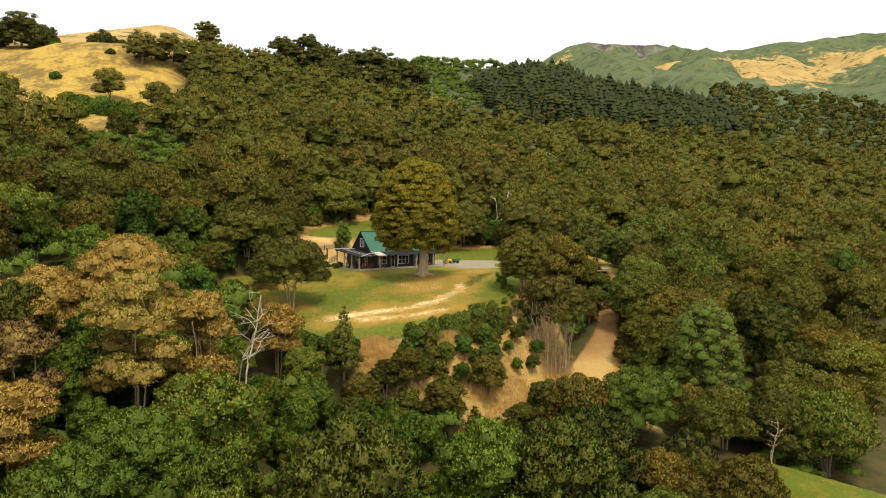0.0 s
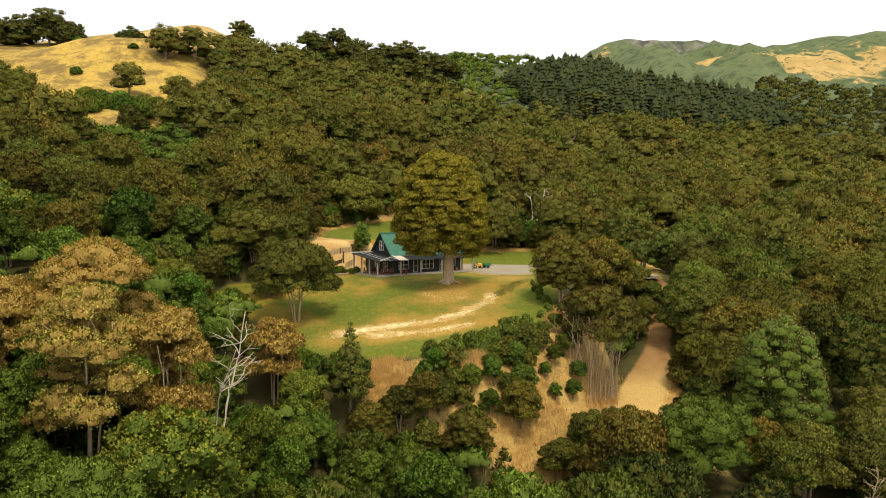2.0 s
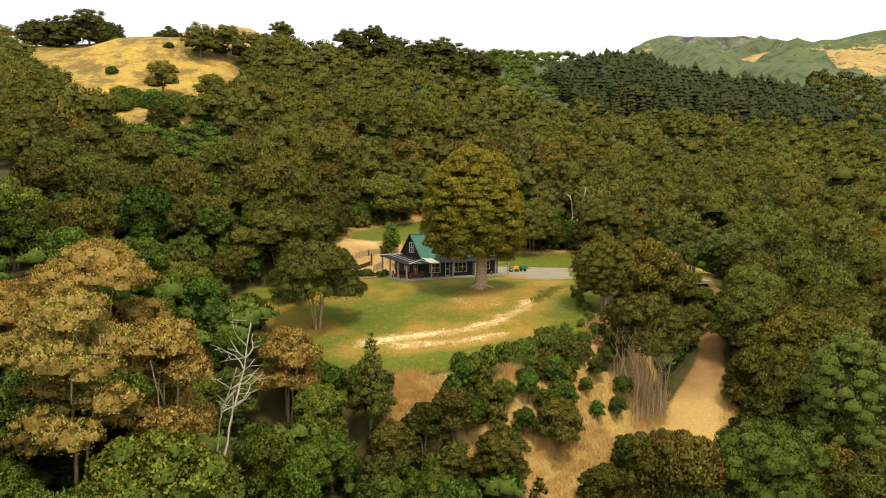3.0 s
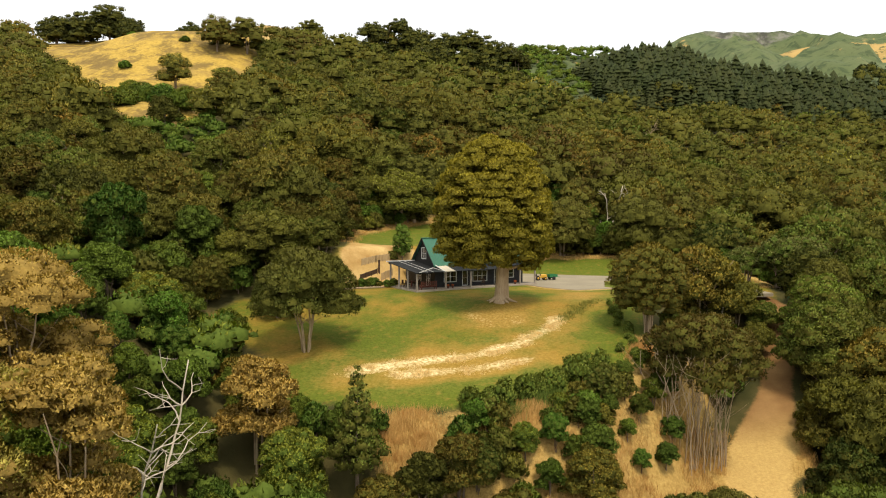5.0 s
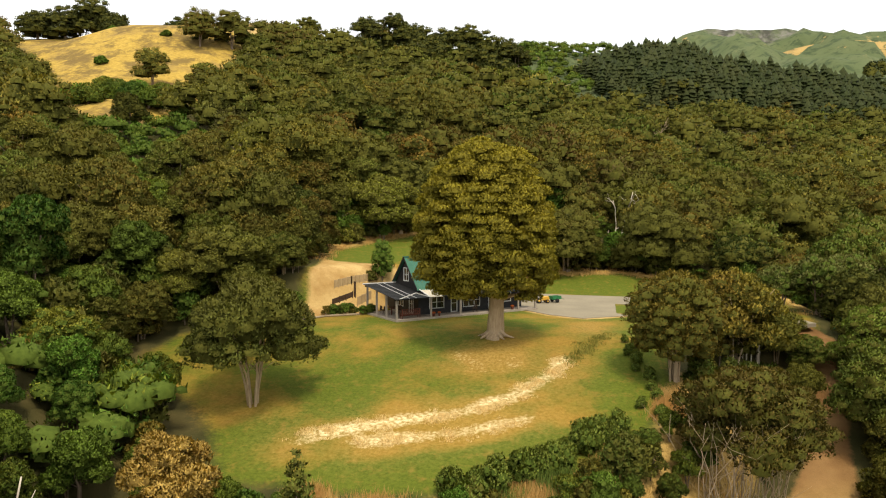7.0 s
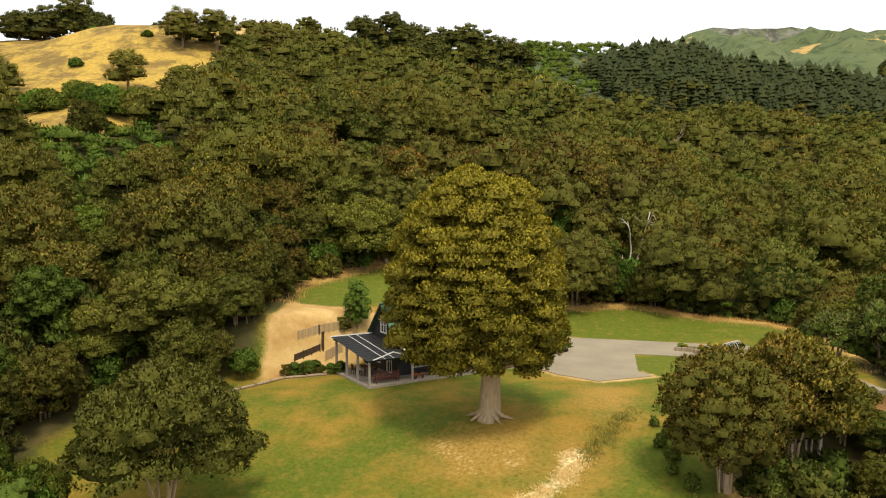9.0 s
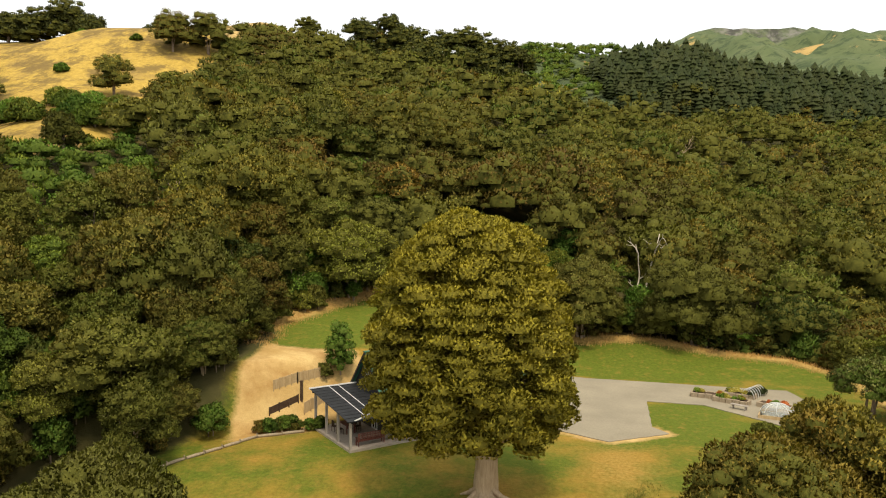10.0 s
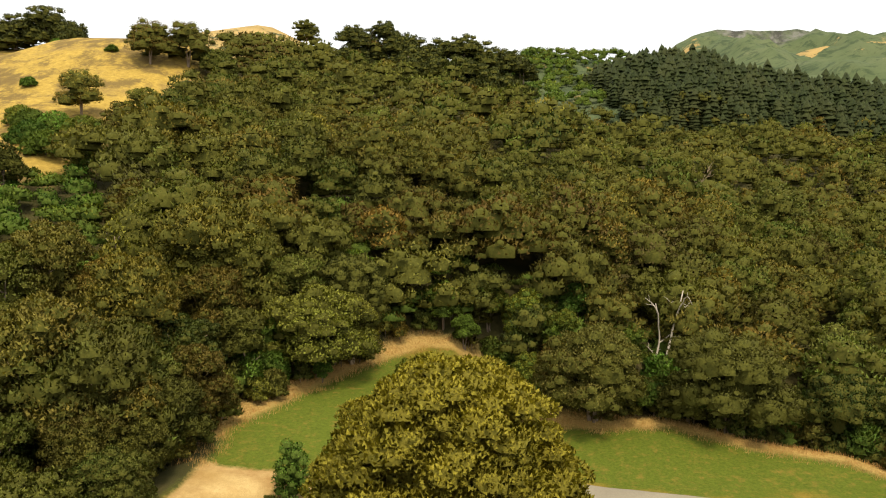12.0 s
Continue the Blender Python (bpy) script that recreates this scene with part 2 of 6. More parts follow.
# ---- shape helpers ----
def mesh_from(name, verts, tris=None, quads=None, material=None, smooth=False, tint=None):
    verts = np.asarray(verts, np.float32).reshape(-1, 3)
    tris = np.zeros((0, 3), np.int32) if tris is None else np.asarray(tris, np.int32).reshape(-1, 3)
    quads = np.zeros((0, 4), np.int32) if quads is None else np.asarray(quads, np.int32).reshape(-1, 4)
    me = bpy.data.meshes.new(name)
    me.vertices.add(len(verts))
    me.vertices.foreach_set("co", verts.ravel())
    loops = np.concatenate([tris.ravel(), quads.ravel()])
    me.loops.add(len(loops))
    me.loops.foreach_set("vertex_index", loops)
    starts = np.concatenate([np.arange(len(tris)) * 3, len(tris) * 3 + np.arange(len(quads)) * 4]).astype(np.int32)
    me.polygons.add(len(starts))
    me.polygons.foreach_set("loop_start", starts)
    me.polygons.foreach_set("use_smooth", np.full(len(starts), smooth))
    if tint is not None:
        a = me.color_attributes.new("tint", "FLOAT_COLOR", "POINT")
        a.data.foreach_set("color", np.repeat(np.asarray(tint, np.float32)[:, None], 4, 1).ravel())
    me.update(calc_edges=True)
    me.validate()
    if material:
        me.materials.append(material)
    return me


def part(name, shape, material, parent=None, label=""):
    """A bmesh, a Shape or a mesh as ONE object under a thing or a part."""
    if isinstance(shape, Shape):
        me = shape.mesh(name, material)
    elif isinstance(shape, bmesh.types.BMesh):
        me = bpy.data.meshes.new(name)
        shape.to_mesh(me)
        shape.free()
        me.materials.append(material)
    else:
        me = shape
    ob = new(name, me)
    if parent:
        ob.parent = parent
    if label:
        tagged(ob, label)
    return ob


class Shape:
    """Collects boxes, tubes and blobs of one part."""

    def __init__(self, smooth=False):
        self.v, self.t, self.q, self.n, self.smooth = [], [], [], 0, smooth

    def add(self, v, t=None, q=None):
        v = np.asarray(v, float).reshape(-1, 3)
        if t is not None and len(t):
            self.t.append(np.asarray(t) + self.n)
        if q is not None and len(q):
            self.q.append(np.asarray(q) + self.n)
        self.v.append(v)
        self.n += len(v)
        return self

    def box(self, lo, hi, m=None, bevel=0.0):
        (x0, y0, z0), (x1, y1, z1) = lo, hi
        b = bevel
        v, q = [], []
        if b <= 0:
            v = [(x, y, z) for z in (z0, z1) for x, y in ((x0, y0), (x1, y0), (x1, y1), (x0, y1))]
            q = [(3, 2, 1, 0), (4, 5, 6, 7), (0, 1, 5, 4), (1, 2, 6, 5), (2, 3, 7, 6), (3, 0, 4, 7)]
        else:
            for z, i in ((z0, b), (z0 + b, 0), (z1 - b, 0), (z1, b)):
                v += [(x0 + i, y0 + i, z), (x1 - i, y0 + i, z), (x1 - i, y1 - i, z), (x0 + i, y1 - i, z)]
            q = [(3, 2, 1, 0), (12, 13, 14, 15)]
            for k in (0, 4, 8):
                q += [(k + a, k + (a + 1) % 4, k + 4 + (a + 1) % 4, k + 4 + a) for a in range(4)]
        v = np.array(v, float)
        if m is not None:
            v = np.array([m @ Vector(p) for p in v])
        return self.add(v, None, q)

    def beam(self, a, b, w, h, up=(0, 0, 1)):
        """A square bar from a to b."""
        a, b, up = Vector(a), Vector(b), Vector(up)
        d = (b - a).normalized()
        s = d.cross(up)
        s = s.normalized() if s.length > 1e-4 else Vector((1, 0, 0))
        u = s.cross(d)
        v = [p + s * i * w / 2 + u * j * h / 2 for p in (a, b) for i, j in ((-1, -1), (1, -1), (1, 1), (-1, 1))]
        return self.add(v, None, [(3, 2, 1, 0), (4, 5, 6, 7), (0, 1, 5, 4), (1, 2, 6, 5), (2, 3, 7, 6), (3, 0, 4, 7)])

    def tube(self, pts, radii, sides=6):
        pts = np.asarray(pts, float)
        d = np.gradient(pts, axis=0)
        d /= np.linalg.norm(d, axis=1)[:, None] + 1e-9
        ref = np.where(np.abs(d[:, 2:3]) > 0.9, [[1.0, 0, 0]], [[0, 0, 1.0]])
        s = np.cross(d, ref)
        s /= np.linalg.norm(s, axis=1)[:, None] + 1e-9
        u = np.cross(s, d)
        a = np.arange(sides) * 2 * np.pi / sides
        r = np.asarray(radii, float)[:, None, None]
        v = pts[:, None] + r * (np.cos(a)[None, :, None] * s[:, None] + np.sin(a)[None, :, None] * u[:, None])
        q = [(k * sides + i, k * sides + (i + 1) % sides, (k + 1) * sides + (i + 1) % sides, (k + 1) * sides + i)
             for k in range(len(pts) - 1) for i in range(sides)]
        n = len(pts) * sides
        caps = [(n - sides + i, n - sides + (i + 1) % sides, n) for i in range(sides)]
        return self.add(np.vstack([v.reshape(-1, 3), pts[-1:]]), caps, q)

    def mesh(self, name, material):
        return mesh_from(name, np.vstack(self.v), np.vstack(self.t) if self.t else None, np.vstack(self.q) if self.q else None, material, self.smooth)


def ball_mesh(level):
    bm = bmesh.new()
    bmesh.ops.create_icosphere(bm, subdivisions=level, radius=1.0)
    v = np.array([p.co[:] for p in bm.verts])
    f = np.array([[p.index for p in q.verts] for q in bm.faces])
    bm.free()
    return v, f


BALL = {k: ball_mesh(k) for k in (1, 2, 3)}


def step(a, b, t):
    t = np.clip((np.asarray(t, float) - a) / (b - a), 0, 1)
    return t * t * (3 - 2 * t)


def hinge(t, w):
    return w * np.logaddexp(0, np.asarray(t, float) / w)


def inside(poly, x, y):
    """Signed distance to a polygon's outline: minus inside."""
    x, y = np.asarray(x, float), np.asarray(y, float)
    best, within = np.full(x.shape, 1e9), np.zeros(x.shape, bool)
    for (ax, ay), (bx, by) in zip(poly, poly[1:] + poly[:1]):
        dx, dy = bx - ax, by - ay
        k = np.clip(((x - ax) * dx + (y - ay) * dy) / (dx * dx + dy * dy), 0, 1)
        best = np.minimum(best, np.hypot(x - ax - k * dx, y - ay - k * dy))
        if ay != by:
            within ^= ((ay > y) != (by > y)) & (x < dx * (y - ay) / (by - ay) + ax)
    return np.where(within, -best, best)


def along(line, x, y):
    """Distance to a line of (x, y, z) and the z at its nearest point."""
    x, y = np.asarray(x, float), np.asarray(y, float)
    best, height = np.full(x.shape, 1e9), np.zeros(x.shape)
    for (ax, ay, az), (bx, by, bz) in zip(line, line[1:]):
        dx, dy = bx - ax, by - ay
        k = np.clip(((x - ax) * dx + (y - ay) * dy) / (dx * dx + dy * dy), 0, 1)
        d = np.hypot(x - ax - k * dx, y - ay - k * dy)
        height = np.where(d < best, az + k * (bz - az), height)
        best = np.minimum(best, d)
    return best, height


def wavy(x, y, size, seed=0.0):
    """Smooth rolling unevenness from a few crossed waves, about -1 to 1."""
    x, y = np.asarray(x, float) / size, np.asarray(y, float) / size
    return (np.sin(1.7 * x + 0.9 * y + seed) + np.sin(-1.1 * x + 1.9 * y + 2.1 * seed + 1) + 0.6 * np.sin(3.1 * x - 2.3 * y + seed * 3) + 0.5 * np.sin(2.6 * x + 3.7 * y + 5 * seed)) / 3.1


# ---- the lie of the land ----
CLEARING = [(-20, 95.5), (-8, 94.5), (0, 96.2), (5, 98.8), (9, 104), (11.5, 110), (14, 125), (20, 131), (30, 131), (32, 145), (33, 158), (28, 162.5), (20, 164), (12.5, 168), (5, 166.5), (-2, 168),
            (-8, 177), (-15, 176), (-21, 165), (-25, 153), (-27, 147), (-26.2, 139), (-26.2, 130), (-29, 124), (-34.5, 119.5), (-35.5, 113), (-33, 108.5), (-29.5, 107), (-26.5, 105.5), (-23.5, 102)]
GRAVEL = [(-4, 142), (2, 134.8), (5.6, 132.6), (10.8, 135.5), (9.6, 137.2), (10.2, 146), (15.4, 145.4), (20, 140.3), (23.5, 136), (27, 131.5), (30, 133),
          (28.5, 140), (26, 147), (25, 152.5), (17, 153.5), (5, 155), (-6, 157), (-9, 150)]
TRACK = [(60, 66, -22), (48, 74, -20), (38, 82, -19), (26, 88.5, -17), (19.5, 96, -14.5), (20.2, 102, -13), (22.7, 109, -11), (25.5, 115.5, -8),
         (28, 123.5, -5), (30, 130, -1.5), (28, 137, 0.0)]
SAND = [(-24.6, 127.6), (-19.2, 131.2), (-17.5, 136), (-15.8, 139.6), (-17.8, 141.6), (-22, 140.4), (-25, 140.4), (-26.6, 141.2), (-26.2, 137.5), (-25.6, 132)]
PASTURE = [(-124, 204), (-98, 190), (-84, 186), (-79, 196), (-84, 213), (-80, 238), (-88, 262), (-106, 300), (-118, 350), (-150, 480), (-420, 480), (-300, 400), (-244, 362), (-196, 306), (-164, 270), (-132, 238)]
GULLY = [(-98, 212, 0), (-86, 192, 0), (-66, 166, 0)]
CUT = [(5.5, 90.5, 0), (10, 94.5, 0), (14.5, 98.5, 0), (20, 104, 0), (23, 107, 0)]       # the line of the bare cut bank
HOUSE = (-14.2, 127.0, 40.6)      # the deck's outer corner and the turn of the house
CU, SU = math.cos(radians(HOUSE[2])), math.sin(radians(HOUSE[2]))


STRAW_LINES = ([(-16.5, 100.8, 0), (-12, 102.9, 0), (-7.9, 104.6, 0), (-4.3, 106, 0), (-0.8, 108.9, 0), (2, 112.5, 0), (3.1, 115.5, 0)], [(-11.6, 100.7, 0), (-7.4, 101.9, 0), (-4, 103, 0), (0.3, 105.2, 0)])
DRY_SPOTS = [(-0.8, 94.3, 2.4), (1.5, 96.2, 1.8), (5.6, 100.6, 2.6), (10.2, 108.4, 3.0), (-8.5, 92.0, 3.0), (-13, 93.6, 2.0)]


def house_uv(x, y):
    return (x - HOUSE[0]) * CU + (y - HOUSE[1]) * SU, -(x - HOUSE[0]) * SU + (y - HOUSE[1]) * CU


def hillside(x, y):
    x = np.clip(x, -330, 420)
    z = (-36.5 - 0.233 * x + 0.245 * y + 0.056 * hinge(y - 150, 15) - 0.072 * hinge(y - 230, 30) - 0.209 * hinge(-x - 40, 15) + 0.139 * hinge(x - 40, 15)
         - 0.00055 * x * hinge(y - 150, 15) + 0.074 * hinge(95 - y, 8))
    z = z + 7 * np.exp(-((x + 50) ** 2 + (y - 95) ** 2) / 25 ** 2) + 4 * np.exp(-((x - 38) ** 2 + (y - 112) ** 2) / 16 ** 2)
    z = z - 4 * np.exp(-((x + 8) ** 2 + (y - 80) ** 2) / 16 ** 2) + 4 * np.exp(-((x + 25) ** 2 + (y - 198) ** 2) / 28 ** 2)
    z = z + 14 * np.exp(-((x + 128) ** 2 / 50 ** 2 + (y - 303) ** 2 / 32 ** 2)) * step(-84, -112, x)
    z = z + 6 * np.exp(-((x + 92) ** 2 / 22 ** 2 + (y - 200) ** 2 / 26 ** 2))
    z = z - 3.5 * np.exp(-((x - 26) ** 2 + (y - 173) ** 2) / 16 ** 2)
    z = z + 1.6 * wavy(x, y, 17, 0.7) * step(150, 190, y)
    z = z + (13 * step(25, 90, x) + 13 * step(90, 190, x)) * step(270, 400, y)
    crest = 400 - 20 * step(-60, 0, x) + 35 * step(20, 80, x)
    return z - 0.75 * hinge(y - crest, 14) - 0.25 * hinge(-x - 210, 20)


def mountain_at(x, y):
    """The high far ridge with its broken cliff."""
    ridge = 150 + 155 * step(50, 150, x) + 70 * step(140, 330, x) + 45 * step(700, 1250, x) - 26 * np.exp(-((x - 560) / 110) ** 2) + 9 * wavy(x, y, 60, 2.0) + 60 * step(1250, 1800, x)
    ridge = ridge - 17 * step(1592, 1572, y) * step(290, 320, x) * step(490, 440, x) * (1 + 0.3 * wavy(x, y, 9, 1.0))
    return ridge - 0.30 * np.abs(y - 1600) * (1 + 0.12 * wavy(x, y, 140, 0.3)) + 3 * wavy(x, y, 13, 0.4) + (20 * wavy(x, 0.35 * y, 70, 1.1) + 9 * wavy(x, 0.5 * y, 30, 2.7) + 6 * wavy(x + 0.3 * y, 0.6 * y, 17, 0.9)) * step(1610, 1500, y)


FAR, CONE = 1.32, 1.3             # how much farther and larger the mountain and the cone hill stand


def far_hills(x, y):
    mountain = 10 + FAR * (mountain_at(x / FAR, y / FAR) - 10)
    cone = 10 + CONE * (199 - 0.42 * np.hypot(1.3 * (x / CONE + 292), 0.7 * (y / CONE - 800)))
    gold = 143 - 0.16 * np.abs(x + 330) * step(-330, 0, x) - 0.5 * np.abs(y - 600) + 5 * wavy(x, y, 60, 3)
    middle = 138 - 0.10 * np.abs(x + 20) - 0.45 * np.abs(y - 640) + 4 * wavy(x, y, 40, 4)
    pines = np.interp(x, (-40, 25, 62, 96, 113, 156, 199, 260, 330), (60, 98, 111, 106, 97, 89, 82, 68, 40)) - 0.5 * np.abs(y - 560)
    low = 22 + 0.05 * (y - 400) + 5 * wavy(x, y, 90, 5)
    z = low
    for other in (mountain, cone, gold, middle, pines):
        z = np.maximum(z, other) + 4 * np.exp(-np.abs(z - other) / 8)
    return z


def lawn_level(x, y):
    u, v = house_uv(x, y)
    out = 1.2 * np.maximum(0, v - 14)
    z = (5.0 * step(8.5, 13.5, v) + 0.14 * hinge(v - 14, 1)) * step(18 + out, 7 + out, u) + 2.4 * step(155, 172, y) * step(-6, 4, x)
    z = z - 0.225 * hinge(121.5 - y, 1.5) + 0.55 * np.exp(-((x + 3.2) ** 2 + (y - 119.5) ** 2) / 9)
    return z + 0.12 * wavy(x, y, 6, 1.3) * step(131, 124, y)


def land(x, y):
    x, y = np.asarray(x, float), np.asarray(y, float)
    near, far = hillside(x, y), far_hills(x, y)
    z = np.where(y > 430, np.maximum(near - 2.0 * hinge(y - 520, 10), far * step(430, 500, y) + (1 - step(430, 500, y)) * -50), near)
    d = inside(CLEARING, x, y)
    z = z + (lawn_level(x, y) - z) * step(11, 0.5, d)
    road, level = along(TRACK, x, y)
    return z + (level - z) * step(7.0, 3.0, road)


def ground_z(x, y):
    return float(land(np.array([x]), np.array([y]))[0])


def spaced(lo, hi, fine, far_lo, far_hi, grow):
    mid = list(np.arange(lo, hi + fine / 2, fine))
    for end, sign in ((far_hi, 1), (far_lo, -1)):
        p, s, out = (hi if sign > 0 else lo), fine, []
        while sign * (end - p) > 0:
            s = min(s * grow, 34)
            p += sign * s
            out.append(p)
        mid = mid + out if sign > 0 else out[::-1] + mid
    return np.array(mid)


def build_ground():
    xs, ys = spaced(-34, 34, 0.7, -2600, 2800, 1.06), spaced(88, 160, 0.7, -700, 3000, 1.055)
    X, Y = np.meshgrid(xs, ys)
    x, y = X.ravel(), Y.ravel()
    z = land(x, y)
    n, m = len(xs), len(ys)
    i = (np.arange(m - 1)[:, None] * n + np.arange(n - 1)).ravel()
    me = mesh_from("ground", np.stack([x, y, z], 1), None, np.stack([i, i + 1, i + n + 1, i + n], 1), GROUND, True)
    d = inside(CLEARING, x, y)
    sand_d, past, (road, _) = inside(SAND, x, y), inside(PASTURE, x, y), along(TRACK, x, y)
    u, v = house_uv(x, y)
    lawn = np.maximum(step(1.5, -1.5, d), step(1.2, 0.8, np.hypot((x - 44) / 13, (y - 79) / 9)))
    sand = step(0.8, -0.8, sand_d)
    gravel_d = inside(GRAVEL, x, y)
    sand = np.maximum(sand, 0.75 * step(1.3, 0.2, gravel_d) * step(140, 136, y) * step(16, 12, x))
    bank = step(4.2, 2.2, along(CUT, x, y + 0.8)[0]) * step(-0.5, 1.5, d)
    spots = np.maximum.reduce([np.exp(-((x - a) ** 2 + (y - b) ** 2) / r ** 2) for a, b, r in DRY_SPOTS])
    dry = np.maximum.reduce([1.2 * bank, 1.1 * spots * step(-1.2, 0.4, d), 0.9 * step(5, 1, d) * step(140, 150, y) * step(-2, 1, d), 0.7 * step(9, 5, d) * step(-1, 1, d) * step(118, 112, y) * step(-12, -4, x)])
    one, two = along(STRAW_LINES[0], x, y)[0], along(STRAW_LINES[1], x, y)[0]
    below = y - np.interp(x, (-22, -11.6, -7.4, -4, 0.3, 6), (98.2, 100.7, 101.9, 103, 105.2, 108.2))
    straw = np.maximum(0.66 * np.exp(-(one / 1.05) ** 2) * step(-18, -14, x), 0.58 * np.exp(-(two / 0.9) ** 2))
    straw = np.maximum(straw, 0.34 * np.exp(-((x + 3.5) ** 2 / 22 + (y - 114.6) ** 2 / 7)))
    far = step(450, 490, y)
    lush = np.maximum.reduce([step(-1.2, -3.2, below) * step(-24, -16, x), 0.8 * np.exp(-((x + 15) ** 2 / 20 + (y - 110) ** 2 / 12)), np.exp(-((x - 7.6 - 0.1 * (y - 110)) ** 2 / 5 + (y - 110) ** 2 / 60)),
                              step(154, 158, y) * step(-4, 2, x), step(13, 15, v) * step(30, 22, u), 0.9 * np.exp(-((x + 9) ** 2 / 8 + (y - 117) ** 2 / 5)), np.exp(-((x - 15) ** 2 / 30 + (y - 139) ** 2 / 30))])
    bare = np.maximum.reduce([1.1 * np.exp(-((x + 3.0) ** 2 / 18 + (y - 115.5) ** 2 / 9)), 0.8 * np.exp(-((x - 6) ** 2 / 6 + (y - 127) ** 2 / 25)), 0.55 * np.exp(-(np.minimum(one, two) / 3.2) ** 2), 0.4 * np.exp(-((x - 1) ** 2 / 20 + (y - 112) ** 2 / 30)), 0.4 * np.exp(-((x + 19) ** 2 / 20 + (y - 104) ** 2 / 6))])
    fx, fy = x / FAR, y / FAR
    gold_far = far * (1.3 * step(-60, -150, x) * step(1250, 1150, y)
                      + 0.62 * np.exp(-((fx - 232) ** 2 / 34 ** 2 + (fy - 1500) ** 2 / 60 ** 2)) + 0.85 * np.exp(-((fx - 395) ** 2 / 34 ** 2 + (fy - 1290) ** 2 / 60 ** 2))
                      + 1.05 * np.exp(-((fx - 540 - 0.25 * (fy - 1250)) ** 2 / 105 ** 2 + (fy - 1230) ** 2 / 130 ** 2)) + 0.8 * np.exp(-((fx - 740) ** 2 / 120 ** 2 + (fy - 1330) ** 2 / 110 ** 2))
                      + 0.55 * np.exp(-((x - 30) ** 2 / 46 ** 2 + (y - 612) ** 2 / 14 ** 2)))
    cliff = step(1550, 1572, fy) * step(1625, 1600, fy) * step(285, 315, fx) * step(520, 440, fx)
    for name, zones in (("zone_a", (lawn, sand, dry)), ("zone_b", (step(10, -10, past) * step(-58, -70, x), step(3.4 - 1.3 * step(108, 116, y), 2.0 - 1.0 * step(108, 116, y), road) * step(88, 94, y), straw)), ("zone_c", (far, gold_far, cliff)), ("zone_d", (lush, bare, step(106, 113, y) * step(6, 2, road)))):
        a = me.color_attributes.new(name, "FLOAT_COLOR", "POINT")
        a.data.foreach_set("color", np.stack([*zones, np.ones_like(x)], 1).astype(np.float32).ravel())
    return tagged(new("ground", me), "grassy clearing in wooded hills under golden pasture", "ground", kind="structure")


build_ground()


